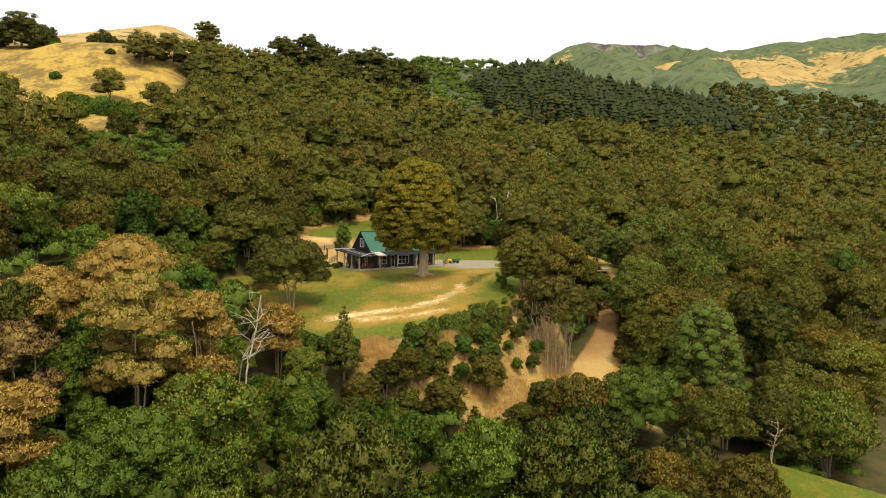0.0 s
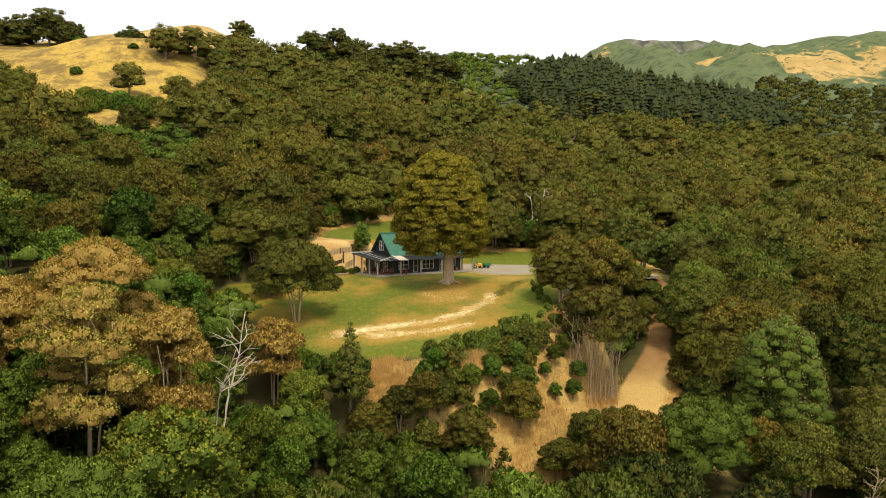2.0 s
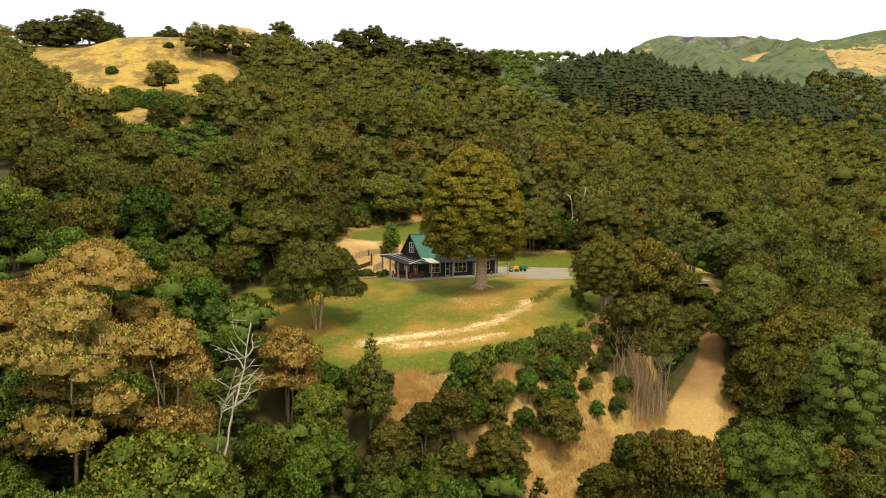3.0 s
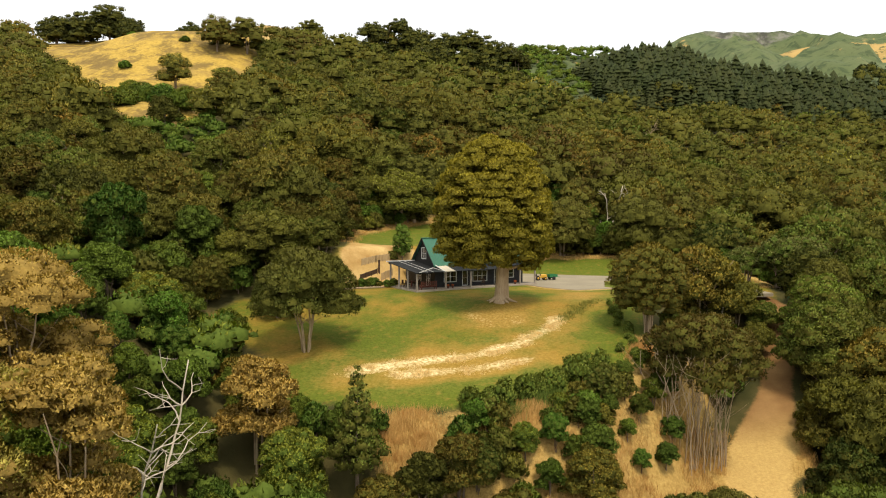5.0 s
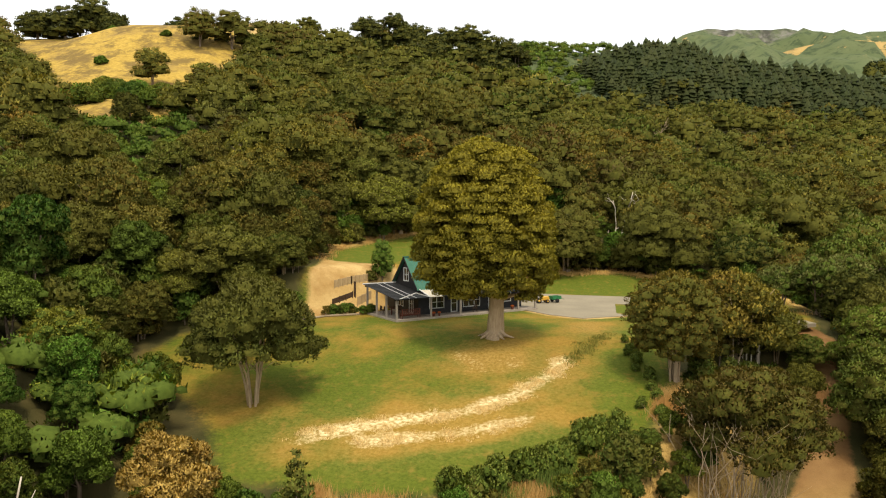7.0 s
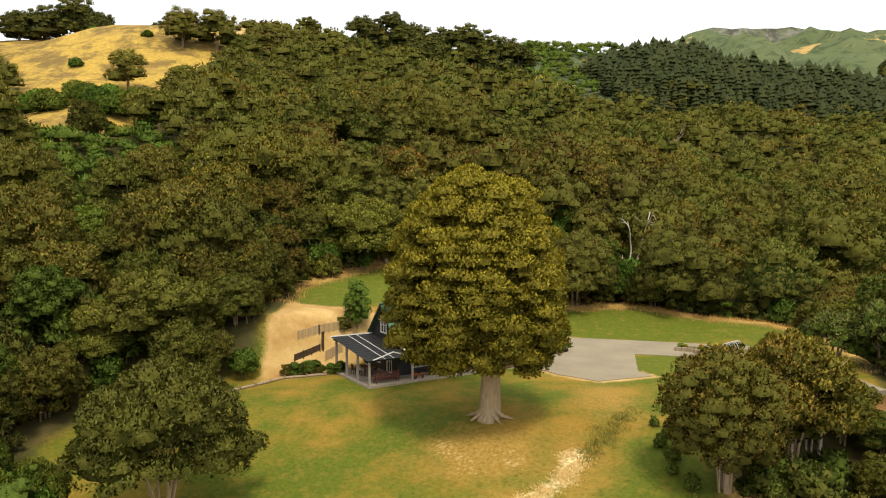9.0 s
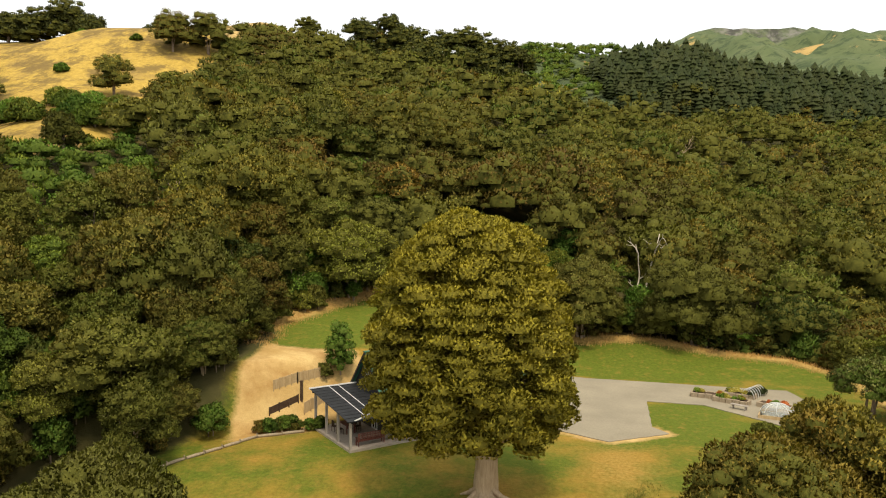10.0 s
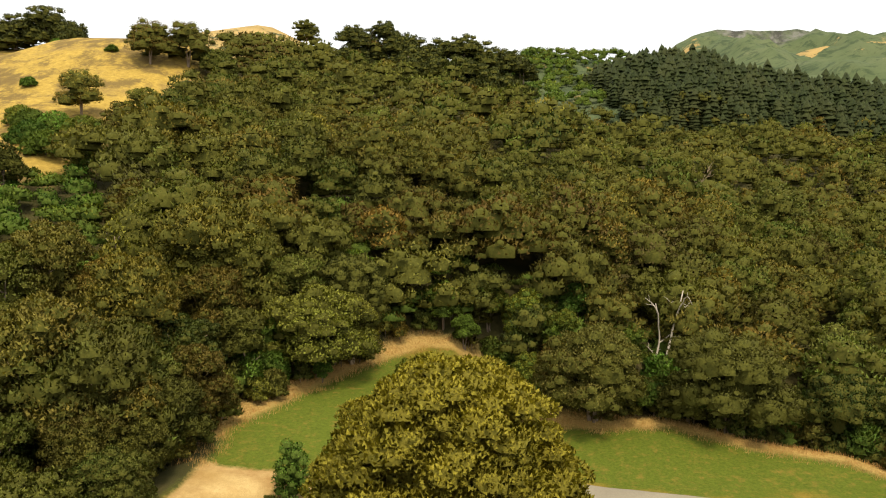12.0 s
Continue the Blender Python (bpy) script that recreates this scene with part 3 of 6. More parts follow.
# ---- trees ----
def crown(rng, lobes, leaves, spray, level=1, squash=0.8, droop=-0.45, slim=0.5):
    """Vertices, triangles and soft normals: rough inner lobes set thickly with sprays of leaves. lobes: rows of x, y, z, radius and,
    where clumps are gathered into boughs, the bough's middle."""
    lobes = np.asarray(lobes, float)
    bv, bf = BALL[level]
    bf = bf[bv[bf].mean(1)[:, 2] > -0.4]
    c, r = lobes[:, :3], lobes[:, 3]
    n = len(lobes)
    shape = np.array([1, 1, squash])
    hub = lobes[:, 4:7] if lobes.shape[1] > 4 else None
    inner = np.arange(n)
    i = len(inner)
    wob = 1 + 0.10 * rng.standard_normal((i, len(bv), 1))
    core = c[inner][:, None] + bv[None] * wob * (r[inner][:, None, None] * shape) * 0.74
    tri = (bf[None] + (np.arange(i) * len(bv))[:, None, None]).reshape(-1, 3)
    tries = int(leaves * 2.4)
    pick = rng.choice(n, tries, p=r ** 2 / (r ** 2).sum())
    d = rng.standard_normal((tries, 3))
    d /= np.linalg.norm(d, axis=1)[:, None]
    low = d[:, 2] < droop
    d[low, 2] *= -1
    at = c[pick] + d * (r[pick] * rng.uniform(0.84, 1.10, tries))[:, None] * shape
    keep = np.ones(tries, bool)
    for k in range(n):
        q = (at - c[k]) / (r[k] * shape)
        keep &= (np.einsum("ij,ij->i", q, q) > 0.7) | (pick == k)
    keep = np.flatnonzero(keep)[:leaves]
    at, d, pick = at[keep], d[keep], pick[keep]
    m = len(at)
    face = 0.6 * d + rng.normal(0, 0.5, (m, 3)) + np.array([0, 0, 0.45])
    face /= np.linalg.norm(face, axis=1)[:, None]
    a = np.cross(face, rng.standard_normal((m, 3)))
    a /= np.linalg.norm(a, axis=1)[:, None] + 1e-9
    s = spray * rng.uniform(0.55, 1.25, m)[:, None]
    low_end = at - 0.45 * face * s
    lv = np.stack([at + face * 1.05 * s, low_end + a * slim * s, low_end - a * slim * s], 1).reshape(-1, 3)
    lt = np.arange(3 * m).reshape(-1, 3) + i * len(bv)
    soft = np.vstack([np.repeat(bv[None] / shape, i, 0).reshape(-1, 3), np.repeat(0.9 * d / shape + 0.25 * face, 3, 0)])
    soft /= np.linalg.norm(soft, axis=1)[:, None]
    every = np.vstack([core.reshape(-1, 3), lv])
    lo, hi = every.min(0), every.max(0)
    whole = (every - (lo + (hi - lo) * np.array([0.5, 0.5, 0.3]))) / (hi - lo)
    whole /= np.linalg.norm(whole, axis=1)[:, None] + 1e-9
    if hub is None:
        soft = 0.50 * soft + 0.55 * whole
    else:
        bough = every - np.vstack([np.repeat(hub[inner], len(bv), 0), np.repeat(hub[pick], 3, 0)])
        bough /= np.linalg.norm(bough, axis=1)[:, None] + 1e-9
        soft = 0.34 * soft + 0.50 * bough + 0.34 * whole
    soft[i * len(bv):] += np.repeat(rng.normal(0, 0.22, (m, 3)), 3, 0)
    soft /= np.linalg.norm(soft, axis=1)[:, None] + 1e-9
    return np.vstack([core.reshape(-1, 3), lv]), np.vstack([tri, lt]), soft, len(tri)


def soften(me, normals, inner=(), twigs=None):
    """Leaves take the light with the clump they grow on; inner: rows of first and last face of the crown's cores;
    twigs: the cores' material, with the crown's inner shade put into its colour.
    """
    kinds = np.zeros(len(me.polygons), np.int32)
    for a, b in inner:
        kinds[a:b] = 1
    me.materials.append(twigs or CORE_SHADE)
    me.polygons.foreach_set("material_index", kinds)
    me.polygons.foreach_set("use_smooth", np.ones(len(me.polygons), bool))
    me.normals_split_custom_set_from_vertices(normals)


def lobes_dome(rng, radius, low, top, count, size=0.34, flat=0.75):
    """Clumps set into a domed crown, on a large inner mass of three humps."""
    out = []
    tilt = rng.uniform(-0.12, 0.12, 2)
    bulge, turn = rng.uniform(0.08, 0.2), rng.uniform(0, 6.28)
    for k in range(count):
        h = (k + 0.5) / count
        a = k * 2.399 + rng.uniform(-0.4, 0.4)
        up = -0.25 + 1.22 * h
        wide = radius * (1 + bulge * math.sin(2 * a + turn))
        ring = wide * math.sqrt(max(0.0, 1 - max(0.0, up) ** 2)) ** flat * rng.uniform(0.80, 0.93) * (1 + 0.6 * min(0.0, up))
        r = radius * size * rng.uniform(0.6, 1.25)
        x, y = ring * math.cos(a) * (1 - 0.4 * size), ring * math.sin(a) * (1 - 0.4 * size)
        out.append((x, y, low + (top - low - r * 0.7) * up + x * tilt[0] + y * tilt[1] + rng.uniform(-0.05, 0.05) * radius, r))
    mass = min(radius * 0.60, 0.58 * (top - low) + 0.1)
    for k in range(4):
        a = turn + k * 1.57
        out.append((0.25 * radius * math.cos(a), 0.25 * radius * math.sin(a), top - (0.15 + 0.05 * (k % 2)) * (top - low) - 0.8 * mass, mass))
    return out


def lobes_boughs(rng, radius, low, top, boughs=9, clumps=12, clump=0.30, flat=0.85, spread=0.46):
    """A canopy of domed boughs, an upper ring and a lower skirt round a middle one, each covered in low clumps."""
    out, turn = [], rng.uniform(0, 6.28)
    upper = max(2, (boughs - 1) // 2)
    for k in range(boughs):
        skirt = k > upper
        a = turn + k * 6.283 / (max(1, boughs - 1 - upper) if skirt else upper) + (0.7 if skirt else 0) + rng.uniform(-0.3, 0.3)
        far = radius * (0.1 if k == 0 else (spread + 0.12 * skirt) * rng.uniform(0.8, 1.15))
        wide = radius * (0.60 if k == 0 else rng.uniform(0.42, 0.56))
        deep = wide * flat
        x, y = far * math.cos(a), far * math.sin(a)
        z = top - deep - (0 if k == 0 else (top - low) * (rng.uniform(0.38, 0.62) if skirt else rng.uniform(0.05, 0.26)))
        hub = (x * 0.9, y * 0.9, z - 0.35 * deep)
        out.append((x, y, z, wide * 0.90, *hub))
        for j in range(clumps):
            up = -0.35 + 1.3 * (j + 0.5) / clumps
            b, ring = j * 2.4 + turn + rng.uniform(-0.3, 0.3), math.sqrt(max(0.0, 1 - up * up))
            r = wide * clump * rng.uniform(0.7, 1.3)
            q = wide * ring * rng.uniform(0.74, 0.86)
            out.append((x + q * math.cos(b), y + q * math.sin(b), z + 0.82 * deep * up, r, *hub))
    out.append((0, 0, low + 0.45 * (top - low), 0.62 * radius, 0, 0, low))
    return out


def lobes_tiers(rng, height, low, radius, tiers, around, size=0.30, taper=0.9):
    """Clumps in uneven flat layers, wide below and narrow above."""
    out = []
    for k in range(tiers):
        h = k / (tiers - 1)
        ring = radius * (1 - taper * h ** 1.15)
        for j in range(max(2, round(around * (1 - 0.6 * h)))):
            a = j * 2 * math.pi / max(2, round(around * (1 - 0.6 * h))) + k * 0.9 + rng.uniform(-0.4, 0.4)
            q = ring * rng.uniform(0.5, 0.95)
            out.append((q * math.cos(a), q * math.sin(a), low + (height - low) * h + rng.uniform(-0.4, 0.4), max(0.25, radius * size * (1 - 0.55 * h) * rng.uniform(0.75, 1.2))))
    return out


def stems(rng, height, spread, count, thick, lean=0.25, twigs=3, sides=5, foot=0.18):
    """Trunks that part near the ground, with limbs into the crown."""
    s = Shape(True)
    for k in range(count):
        a = k * 2.4 + rng.uniform(-0.4, 0.4)
        out = spread * (0 if count == 1 else rng.uniform(0.35, 1.0))
        f0 = foot * min(count - 1, 2) * rng.uniform(0.4, 1.0)
        pts = [(f0 * math.cos(a), f0 * math.sin(a), -0.8)]
        for i in range(1, 6):
            f = i / 5
            pts.append(((f0 + (out - f0) * f ** 1.4) * math.cos(a) + rng.uniform(-lean, lean) * f, (f0 + (out - f0) * f ** 1.4) * math.sin(a) + rng.uniform(-lean, lean) * f, height * f))
        r = thick * rng.uniform(0.7, 1.1)
        s.tube(pts, [r * q for q in (1.35, 1.0, 0.85, 0.7, 0.5, 0.25)], sides)
        for _ in range(twigs):
            f = rng.integers(2, 5)
            p, b = np.array(pts[f]), rng.uniform(0, 6.28)
            w = height * rng.uniform(0.16, 0.30)
            e = p + np.array([w * math.cos(b), w * math.sin(b), w * rng.uniform(0.5, 1.1)])
            s.tube([p, (p + e) / 2 + rng.uniform(-0.15, 0.15, 3), e], [r * 0.42, r * 0.3, r * 0.12], 4)
    return s


def bare_limbs(rng, height, thick, spread=0.42, forks=3, depth=3, sides=5):
    """A dead tree: crooked forking limbs."""
    s = Shape(True)

    def grow(p, d, length, r, left):
        pts, q = [p], p
        for i in range(4):
            d = d + rng.normal(0, 0.16, 3)
            d /= np.linalg.norm(d)
            q = q + d * length / 4
            pts.append(q)
        s.tube(pts, [r, r * 0.9, r * 0.8, r * 0.68, r * 0.55], sides if left > 1 else 4)
        if left:
            for _ in range(forks):
                e = d + rng.normal(0, spread, 3) + np.array([0, 0, 0.16])
                grow(pts[rng.integers(2, 5)], e / np.linalg.norm(e), length * rng.uniform(0.5, 0.78), r * 0.5, left - 1)

    grow(np.array([0, 0, -0.6]), np.array([0.03, 0.02, 1.0]), height * 0.5, thick, depth)
    return s


def snag(rng, height, thick, leaders=2, branches=16):
    """A dead tree that still stands tall: crooked leaders with short broken side branches."""
    s = Shape(True)

    def crooked(p, d, length, r, count, wander):
        pts = [np.array(p, float)]
        for _ in range(count):
            d = d + rng.normal(0, wander, 3) + np.array([0, 0, 0.06])
            d = d / np.linalg.norm(d)
            pts.append(pts[-1] + d * length / count)
        s.tube(pts, [r * (1 - 0.72 * (i / count) ** 0.8) for i in range(count + 1)], 5)
        return pts

    for k in range(leaders):
        a = k * 2.6 + rng.uniform(0, 1)
        lead = crooked((0.1 * k, 0, -0.6), np.array([0.13 * math.cos(a), 0.13 * math.sin(a), 1.0]), height * (1 - 0.15 * k), thick * (1 - 0.2 * k), 14, 0.10)
        for _ in range(branches // leaders):
            i = int(rng.integers(4, 14))
            b = rng.uniform(0, 6.28)
            arm = crooked(lead[i], np.array([math.cos(b), math.sin(b), rng.uniform(0.15, 1.3)]), height * rng.uniform(0.12, 0.30), thick * 0.42, 5, 0.32)
            for _ in range(2):
                b += rng.uniform(-1, 1)
                crooked(arm[int(rng.integers(2, 5))], np.array([math.cos(b), math.sin(b), rng.uniform(-0.2, 0.7)]), height * rng.uniform(0.05, 0.12), thick * 0.2, 3, 0.3)
    return s


INSIDES = {"leaves_gold": CORE_SHADE_TAN, "leaves_lime": CORE_SHADE_TAN, "leaves_rust": CORE_SHADE_TAN, "leaves_totara": CORE_SHADE_BRONZE, "leaves_green": CORE_SHADE_GREEN, "leaves_feather": CORE_SHADE_GREEN, "leaves_pale": CORE_SHADE_GREEN, "leaves_far_green": CORE_SHADE_GREEN}


def tree(name, shape, leaf, trunk_shape, bark=None, label="", category="tree", group=""):
    base = new(name)
    base.empty_display_size = 0.5
    part("trunk", trunk_shape, bark or BARK, base)
    if shape is not None:
        v, t, n, inner = shape
        me = mesh_from("crown", v, t, None, leaf)
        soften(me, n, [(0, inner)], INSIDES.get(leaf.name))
        part("crown", me, leaf, base)
    return tagged(base, label, category, group)


RNG = np.random.default_rng(7)
WILD = {}


def wild(kind, label, builder, count):
    WILD[kind] = [builder(k, label) for k in range(count)]


def make_olive(k, label):
    R, H = 4.3 + 0.5 * (k % 3), 9.0 + 0.7 * ((k * 2) % 3)
    v = crown(RNG, lobes_boughs(RNG, R, H * 0.22, H, 8 + k % 3, 13, 0.30, 0.80 + 0.08 * (k % 2)), 13500, 0.165, squash=0.68, slim=0.58)
    return tree("bush_tree", v, LEAVES["olive"], stems(RNG, H * 0.74, R * 0.55, 4, 0.14), BARK if k % 2 else BARK_PALE, label, "tree", "trees of the hillside bush")


def make_green(k, label):
    R, H = 3.0 + 0.4 * k, 7.4 + 0.8 * k
    v = crown(RNG, lobes_boughs(RNG, R, H * 0.2, H, 7 + k, 11, 0.34, 0.9), 9500, 0.145, squash=0.8, slim=0.6)
    return tree("broadleaf_tree", v, LEAVES["green"], stems(RNG, H * 0.7, R * 0.4, 2, 0.17), BARK, label, "tree", "broadleaf trees of the gully")


def make_upright(k, label):
    H = 9.5 + k
    v = crown(RNG, lobes_tiers(RNG, H - 0.8, 2.2, 2.3, 9, 6, 0.38, 0.82), 2600, 0.22, squash=0.85)
    return tree("upright_tree", v, LEAVES["olive"], stems(RNG, H * 0.8, 0.3, 1, 0.22), BARK, label, "tree", "upright native trees")


def make_shrub(k, label):
    R = 1.25 + 0.2 * k
    v = crown(RNG, lobes_boughs(RNG, R, R * 0.2, R * 1.8, 6, 5, 0.36, 0.95, 0.45), 1700, 0.13, squash=0.9)
    return tree("shrub", v, LEAVES["green" if k % 2 else "olive"], stems(RNG, R * 1.2, R * 0.5, 3, 0.05, 0.1), BARK, label, "shrub", "shrubs round the clearing")


wild("olive", "dark olive native tree with a domed crown", make_olive, 7)
wild("green", "leafy green broadleaf tree in the gully", make_green, 3)
wild("upright", "slender upright olive-green native tree", make_upright, 2)
wild("shrub", "low rounded green shrub", make_shrub, 3)
PLACED = {k: [[] for _ in v] for k, v in WILD.items()}


def plant(kind, x, y, size=1.0, turn=None, tall=1.0, sink=0.0, which=None):
    k = int(RNG.integers(len(WILD[kind]))) if which is None else which
    m = Matrix.LocRotScale((x, y, ground_z(x, y) - sink), Euler((0, 0, RNG.uniform(0, 6.28) if turn is None else turn)), (size, size, size * tall))
    PLACED[kind][k].append(m)


def plant_all():
    for kind, protos in WILD.items():
        for proto, poses in zip(protos, PLACED[kind]):
            for m in poses[1:]:
                copy_thing(proto, m)
            proto.matrix_basis = poses[0] if poses else Matrix.Translation((0, -60, ground_z(0, -60)))


def scatter(rng, x0, x1, y0, y1, gap):
    """Uneven but not crowded places."""
    out = []
    nx, ny = int((x1 - x0) / gap) + 1, int((y1 - y0) / (gap * 0.87)) + 1
    for j in range(ny):
        for i in range(nx):
            out.append((x0 + (i + 0.5 * (j % 2)) * gap + rng.uniform(-0.36, 0.36) * gap, y0 + j * gap * 0.87 + rng.uniform(-0.36, 0.36) * gap))
    return np.array(out)


def wooded(x, y, pad=0.0):
    road, _ = along(TRACK, x, y)
    cut, _ = along(CUT, x, y + 2.5)
    return (inside(CLEARING, x, y) > 2.2 + pad) & (inside(PASTURE, x, y) > 3) & (road > 4.2 + pad + 2.2 * (y < 112)) & (cut > 4.6) & (np.hypot((x - 44) / 12, (y - 80) / 8) > 1) & (along(GULLY, x, y)[0] > 12.5) & ~((x > 31) & (y < 78))


# near wood: every tree a thing of its own
SPECIAL = [(-21.4, 105.6, 7.5), (12.1, 112.6, 4.5), (15.5, 118.5, 5.0), (18.8, 110, 4), (14.8, 101.5, 6.5), (21.6, 126.4, 3.4), (-11.7, 88, 3), (-19.7, 72, 3.5), (-35, 83, 6.5), (-42, 80, 6.5), (-28, 68.4, 5), (-22.8, 70.4, 4.5), (-19.6, 89, 4),
           (-33, 57, 4), (22, 86.4, 5), (34.0, 96.2, 5), (-24.2, 60.4, 5.5), (26.5, 80, 4), (-48, 91, 4), (12.7, 179.4, 3), (-28.6, 153.4, 4.2), (-21.8, 166.6, 4.5), (-27.8, 165.6, 4), (4.6, 168.6, 6), (18.6, 168.4, 6.5), (30.5, 169, 5.5), (33, 141, 3.5), (37.5, 145, 3.5)]


def free(x, y):
    return all((x - a) ** 2 + (y - b) ** 2 > r * r for a, b, r in SPECIAL)


def bank_below_lawn(x, y):
    """The slope under the front of the lawn, where only low growth stands."""
    return -24 < x < 17 and y < 113 and inside(CLEARING, np.array([x]), np.array([y]))[0] < 11 - 5 * (x < -14)


pts = scatter(np.random.default_rng(3), -100, 100, 44, 168, 7.6)
pts = pts[wooded(pts[:, 0], pts[:, 1], np.where(pts[:, 0] < -20, -0.9, 1.0))]
pts = pts[np.abs(pts[:, 0] + 2) < 8 + 0.53 * pts[:, 1]]
for x, y in pts:
    if not free(x, y) or bank_below_lawn(x, y):
        continue
    gully = math.exp(-((x + 12) ** 2 / 36 ** 2 + (y - 70) ** 2 / 26 ** 2))
    r = RNG.random()
    gully = max(gully, 1.25 * math.exp(-((x + 29) ** 2 / 15 ** 2 + (y - 97) ** 2 / 17 ** 2)))
    vines = -46 < x < -18 and 82 < y < 116
    kind = "green" if r < 0.07 + 0.8 * gully + 0.75 * vines else "upright" if r > 0.95 else "olive"
    low = 0.72 if vines or (-24 < x < 12 and 66 < y < 96) else 1.0
    plant(kind, x, y, low * (RNG.uniform(0.72, 1.06) + 0.42 * RNG.random() ** 2), tall=RNG.uniform(0.82, 1.2))

for x, y in scatter(np.random.default_rng(26), -46, -18, 82, 112, 5.0):
    if free(x, y) and inside(CLEARING, np.array([x]), np.array([y]))[0] > 1.6:
        plant("green", x, y, RNG.uniform(0.36, 0.6))

for x, y in scatter(np.random.default_rng(27), -36, -12, 68, 90, 4.6):
    if not any(math.hypot(x - a, y - b) < 2.2 for a, b, r in SPECIAL):
        plant("green", x, y, RNG.uniform(0.36, 0.6))
# low growth on the bank and along the wood's edge
edge_rng = np.random.default_rng(9)
for x, y in scatter(edge_rng, -26, 18, 76, 110, 2.6):
    if bank_below_lawn(x, y) and wooded(np.array([x]), np.array([y]), -1.2)[0] and all(math.hypot(x - a, y - b) > r * 0.8 for a, b, r in DRY_SPOTS) and free(x, y):
        d = inside(CLEARING, np.array([x]), np.array([y]))[0]
        if d > 3.6 and edge_rng.random() < 0.5:
            plant("olive" if edge_rng.random() < 0.6 else "green", x, y, edge_rng.uniform(0.2, 0.32) + 0.026 * (d - 3), tall=1.1)
        elif d > (3.4 if x > -6 else 2.2):
            plant("shrub", x, y, edge_rng.uniform(0.7, 1.35))
for x, y in scatter(edge_rng, -42, 40, 98, 184, 3.1):
    d = inside(CLEARING, np.array([x]), np.array([y]))[0]
    if (0.9 if x < -20 else 2.0) < d < 9.5 and not bank_below_lawn(x, y) and along(TRACK, np.array([x]), np.array([y]))[0][0] > 3.5 and edge_rng.random() < 0.8:
        plant("shrub", x, y, edge_rng.uniform(0.8, 1.3) * (1 + 0.08 * d), which=int(edge_rng.integers(3)))


# the wood farther up the hill, beyond counting
def spire(rng, height, radius):
    """A plantation pine: ragged tiers of branches narrowing to a tip."""
    sides, V, T = 7, [], []
    tiers = 6
    for k in range(tiers):
        z0, z1 = height * (0.10 + 0.82 * k / tiers), height * (0.10 + 0.82 * (k + 1.7) / tiers)
        r = radius * (1.1 - 0.8 * (k / tiers) ** 1.6)
        a = np.arange(sides) * 2 * np.pi / sides + k * 0.5
        rim = r * rng.uniform(0.7, 1.25, sides)
        n = len(V)
        V += [(q * math.cos(b), q * math.sin(b), z0 + rng.uniform(-0.4, 0.4)) for q, b in zip(rim, a)] + [(0, 0, min(z1, height))]
        T += [(n + i, n + (i + 1) % sides, n + sides) for i in range(sides)]
    V, T = np.array(V, float), np.array(T)
    N = V * np.array([1, 1, 0]) / radius + np.array([0, 0, 0.45])
    return V, T, N / np.linalg.norm(N, axis=1)[:, None], 0


def far_wood(name, places, rng, leaf, lobes, leaves, spray, radius, height, label, conical=False, low=0.3, squash=0.66):
    protos = []
    for _ in range(6):
        if conical:
            protos.append(spire(rng, height, radius))
        else:
            shape = lobes_boughs(rng, radius * rng.uniform(0.85, 1.15), height * low, height * rng.uniform(0.9, 1.12), *lobes)
            protos.append(crown(rng, shape, leaves, spray, squash=squash))
    V, T, N, tint, n, faces, insides = [], [], [], [], 0, 0, []
    z = land(places[:, 0], places[:, 1])
    for (x, y), h in zip(places, z):
        v, t, w, inner = protos[rng.integers(len(protos))]
        insides.append((faces, faces + inner))
        faces += len(t)
        a, s = rng.uniform(0, 6.28), rng.uniform(0.6, 1.05) + 0.6 * rng.random() ** 3
        c, q = math.cos(a) * s, math.sin(a) * s
        V.append(np.stack([v[:, 0] * c - v[:, 1] * q + x, v[:, 0] * q + v[:, 1] * c + y, v[:, 2] * s * rng.uniform(0.9, 1.1) + h], 1))
        N.append(np.stack([(w[:, 0] * c - w[:, 1] * q) / s, (w[:, 0] * q + w[:, 1] * c) / s, w[:, 2]], 1))
        T.append(t + n)
        tint.append(np.full(len(v), rng.random()))
        n += len(v)
    me = mesh_from(name, np.vstack(V), np.vstack(T), None, leaf, False, np.concatenate(tint))
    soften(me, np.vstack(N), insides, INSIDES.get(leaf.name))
    return tagged(new(name, me), label, "woodland", kind="stuff")


pts = scatter(np.random.default_rng(4), -230, 175, 168.5, 252, 6.9)
pts = pts[wooded(pts[:, 0], pts[:, 1]) & (pts[:, 0] < 8 + 0.56 * pts[:, 1]) & (pts[:, 0] > -22 - 0.68 * pts[:, 1]) & (pts[:, 1] > 168) & (np.hypot(pts[:, 0] - 12.7, pts[:, 1] - 176) > 4.5) & (np.hypot(pts[:, 0] - 4.6, pts[:, 1] - 168.6) > 6.5) & (np.hypot(pts[:, 0] - 18.6, pts[:, 1] - 168.4) > 7) & (np.hypot(pts[:, 0] - 30.5, pts[:, 1] - 169) > 6) & (np.hypot(pts[:, 0] + 25, pts[:, 1] - 164) > 7.5)]
far_wood("hillside_wood", pts, RNG, LEAVES_FAR["olive"], (6, 5, 0.36), 1550, 0.275, 5.0, 9.6, "dense olive-green native bush on the hillside")
pts = scatter(np.random.default_rng(5), -340, 340, 251, 500, 7.4)
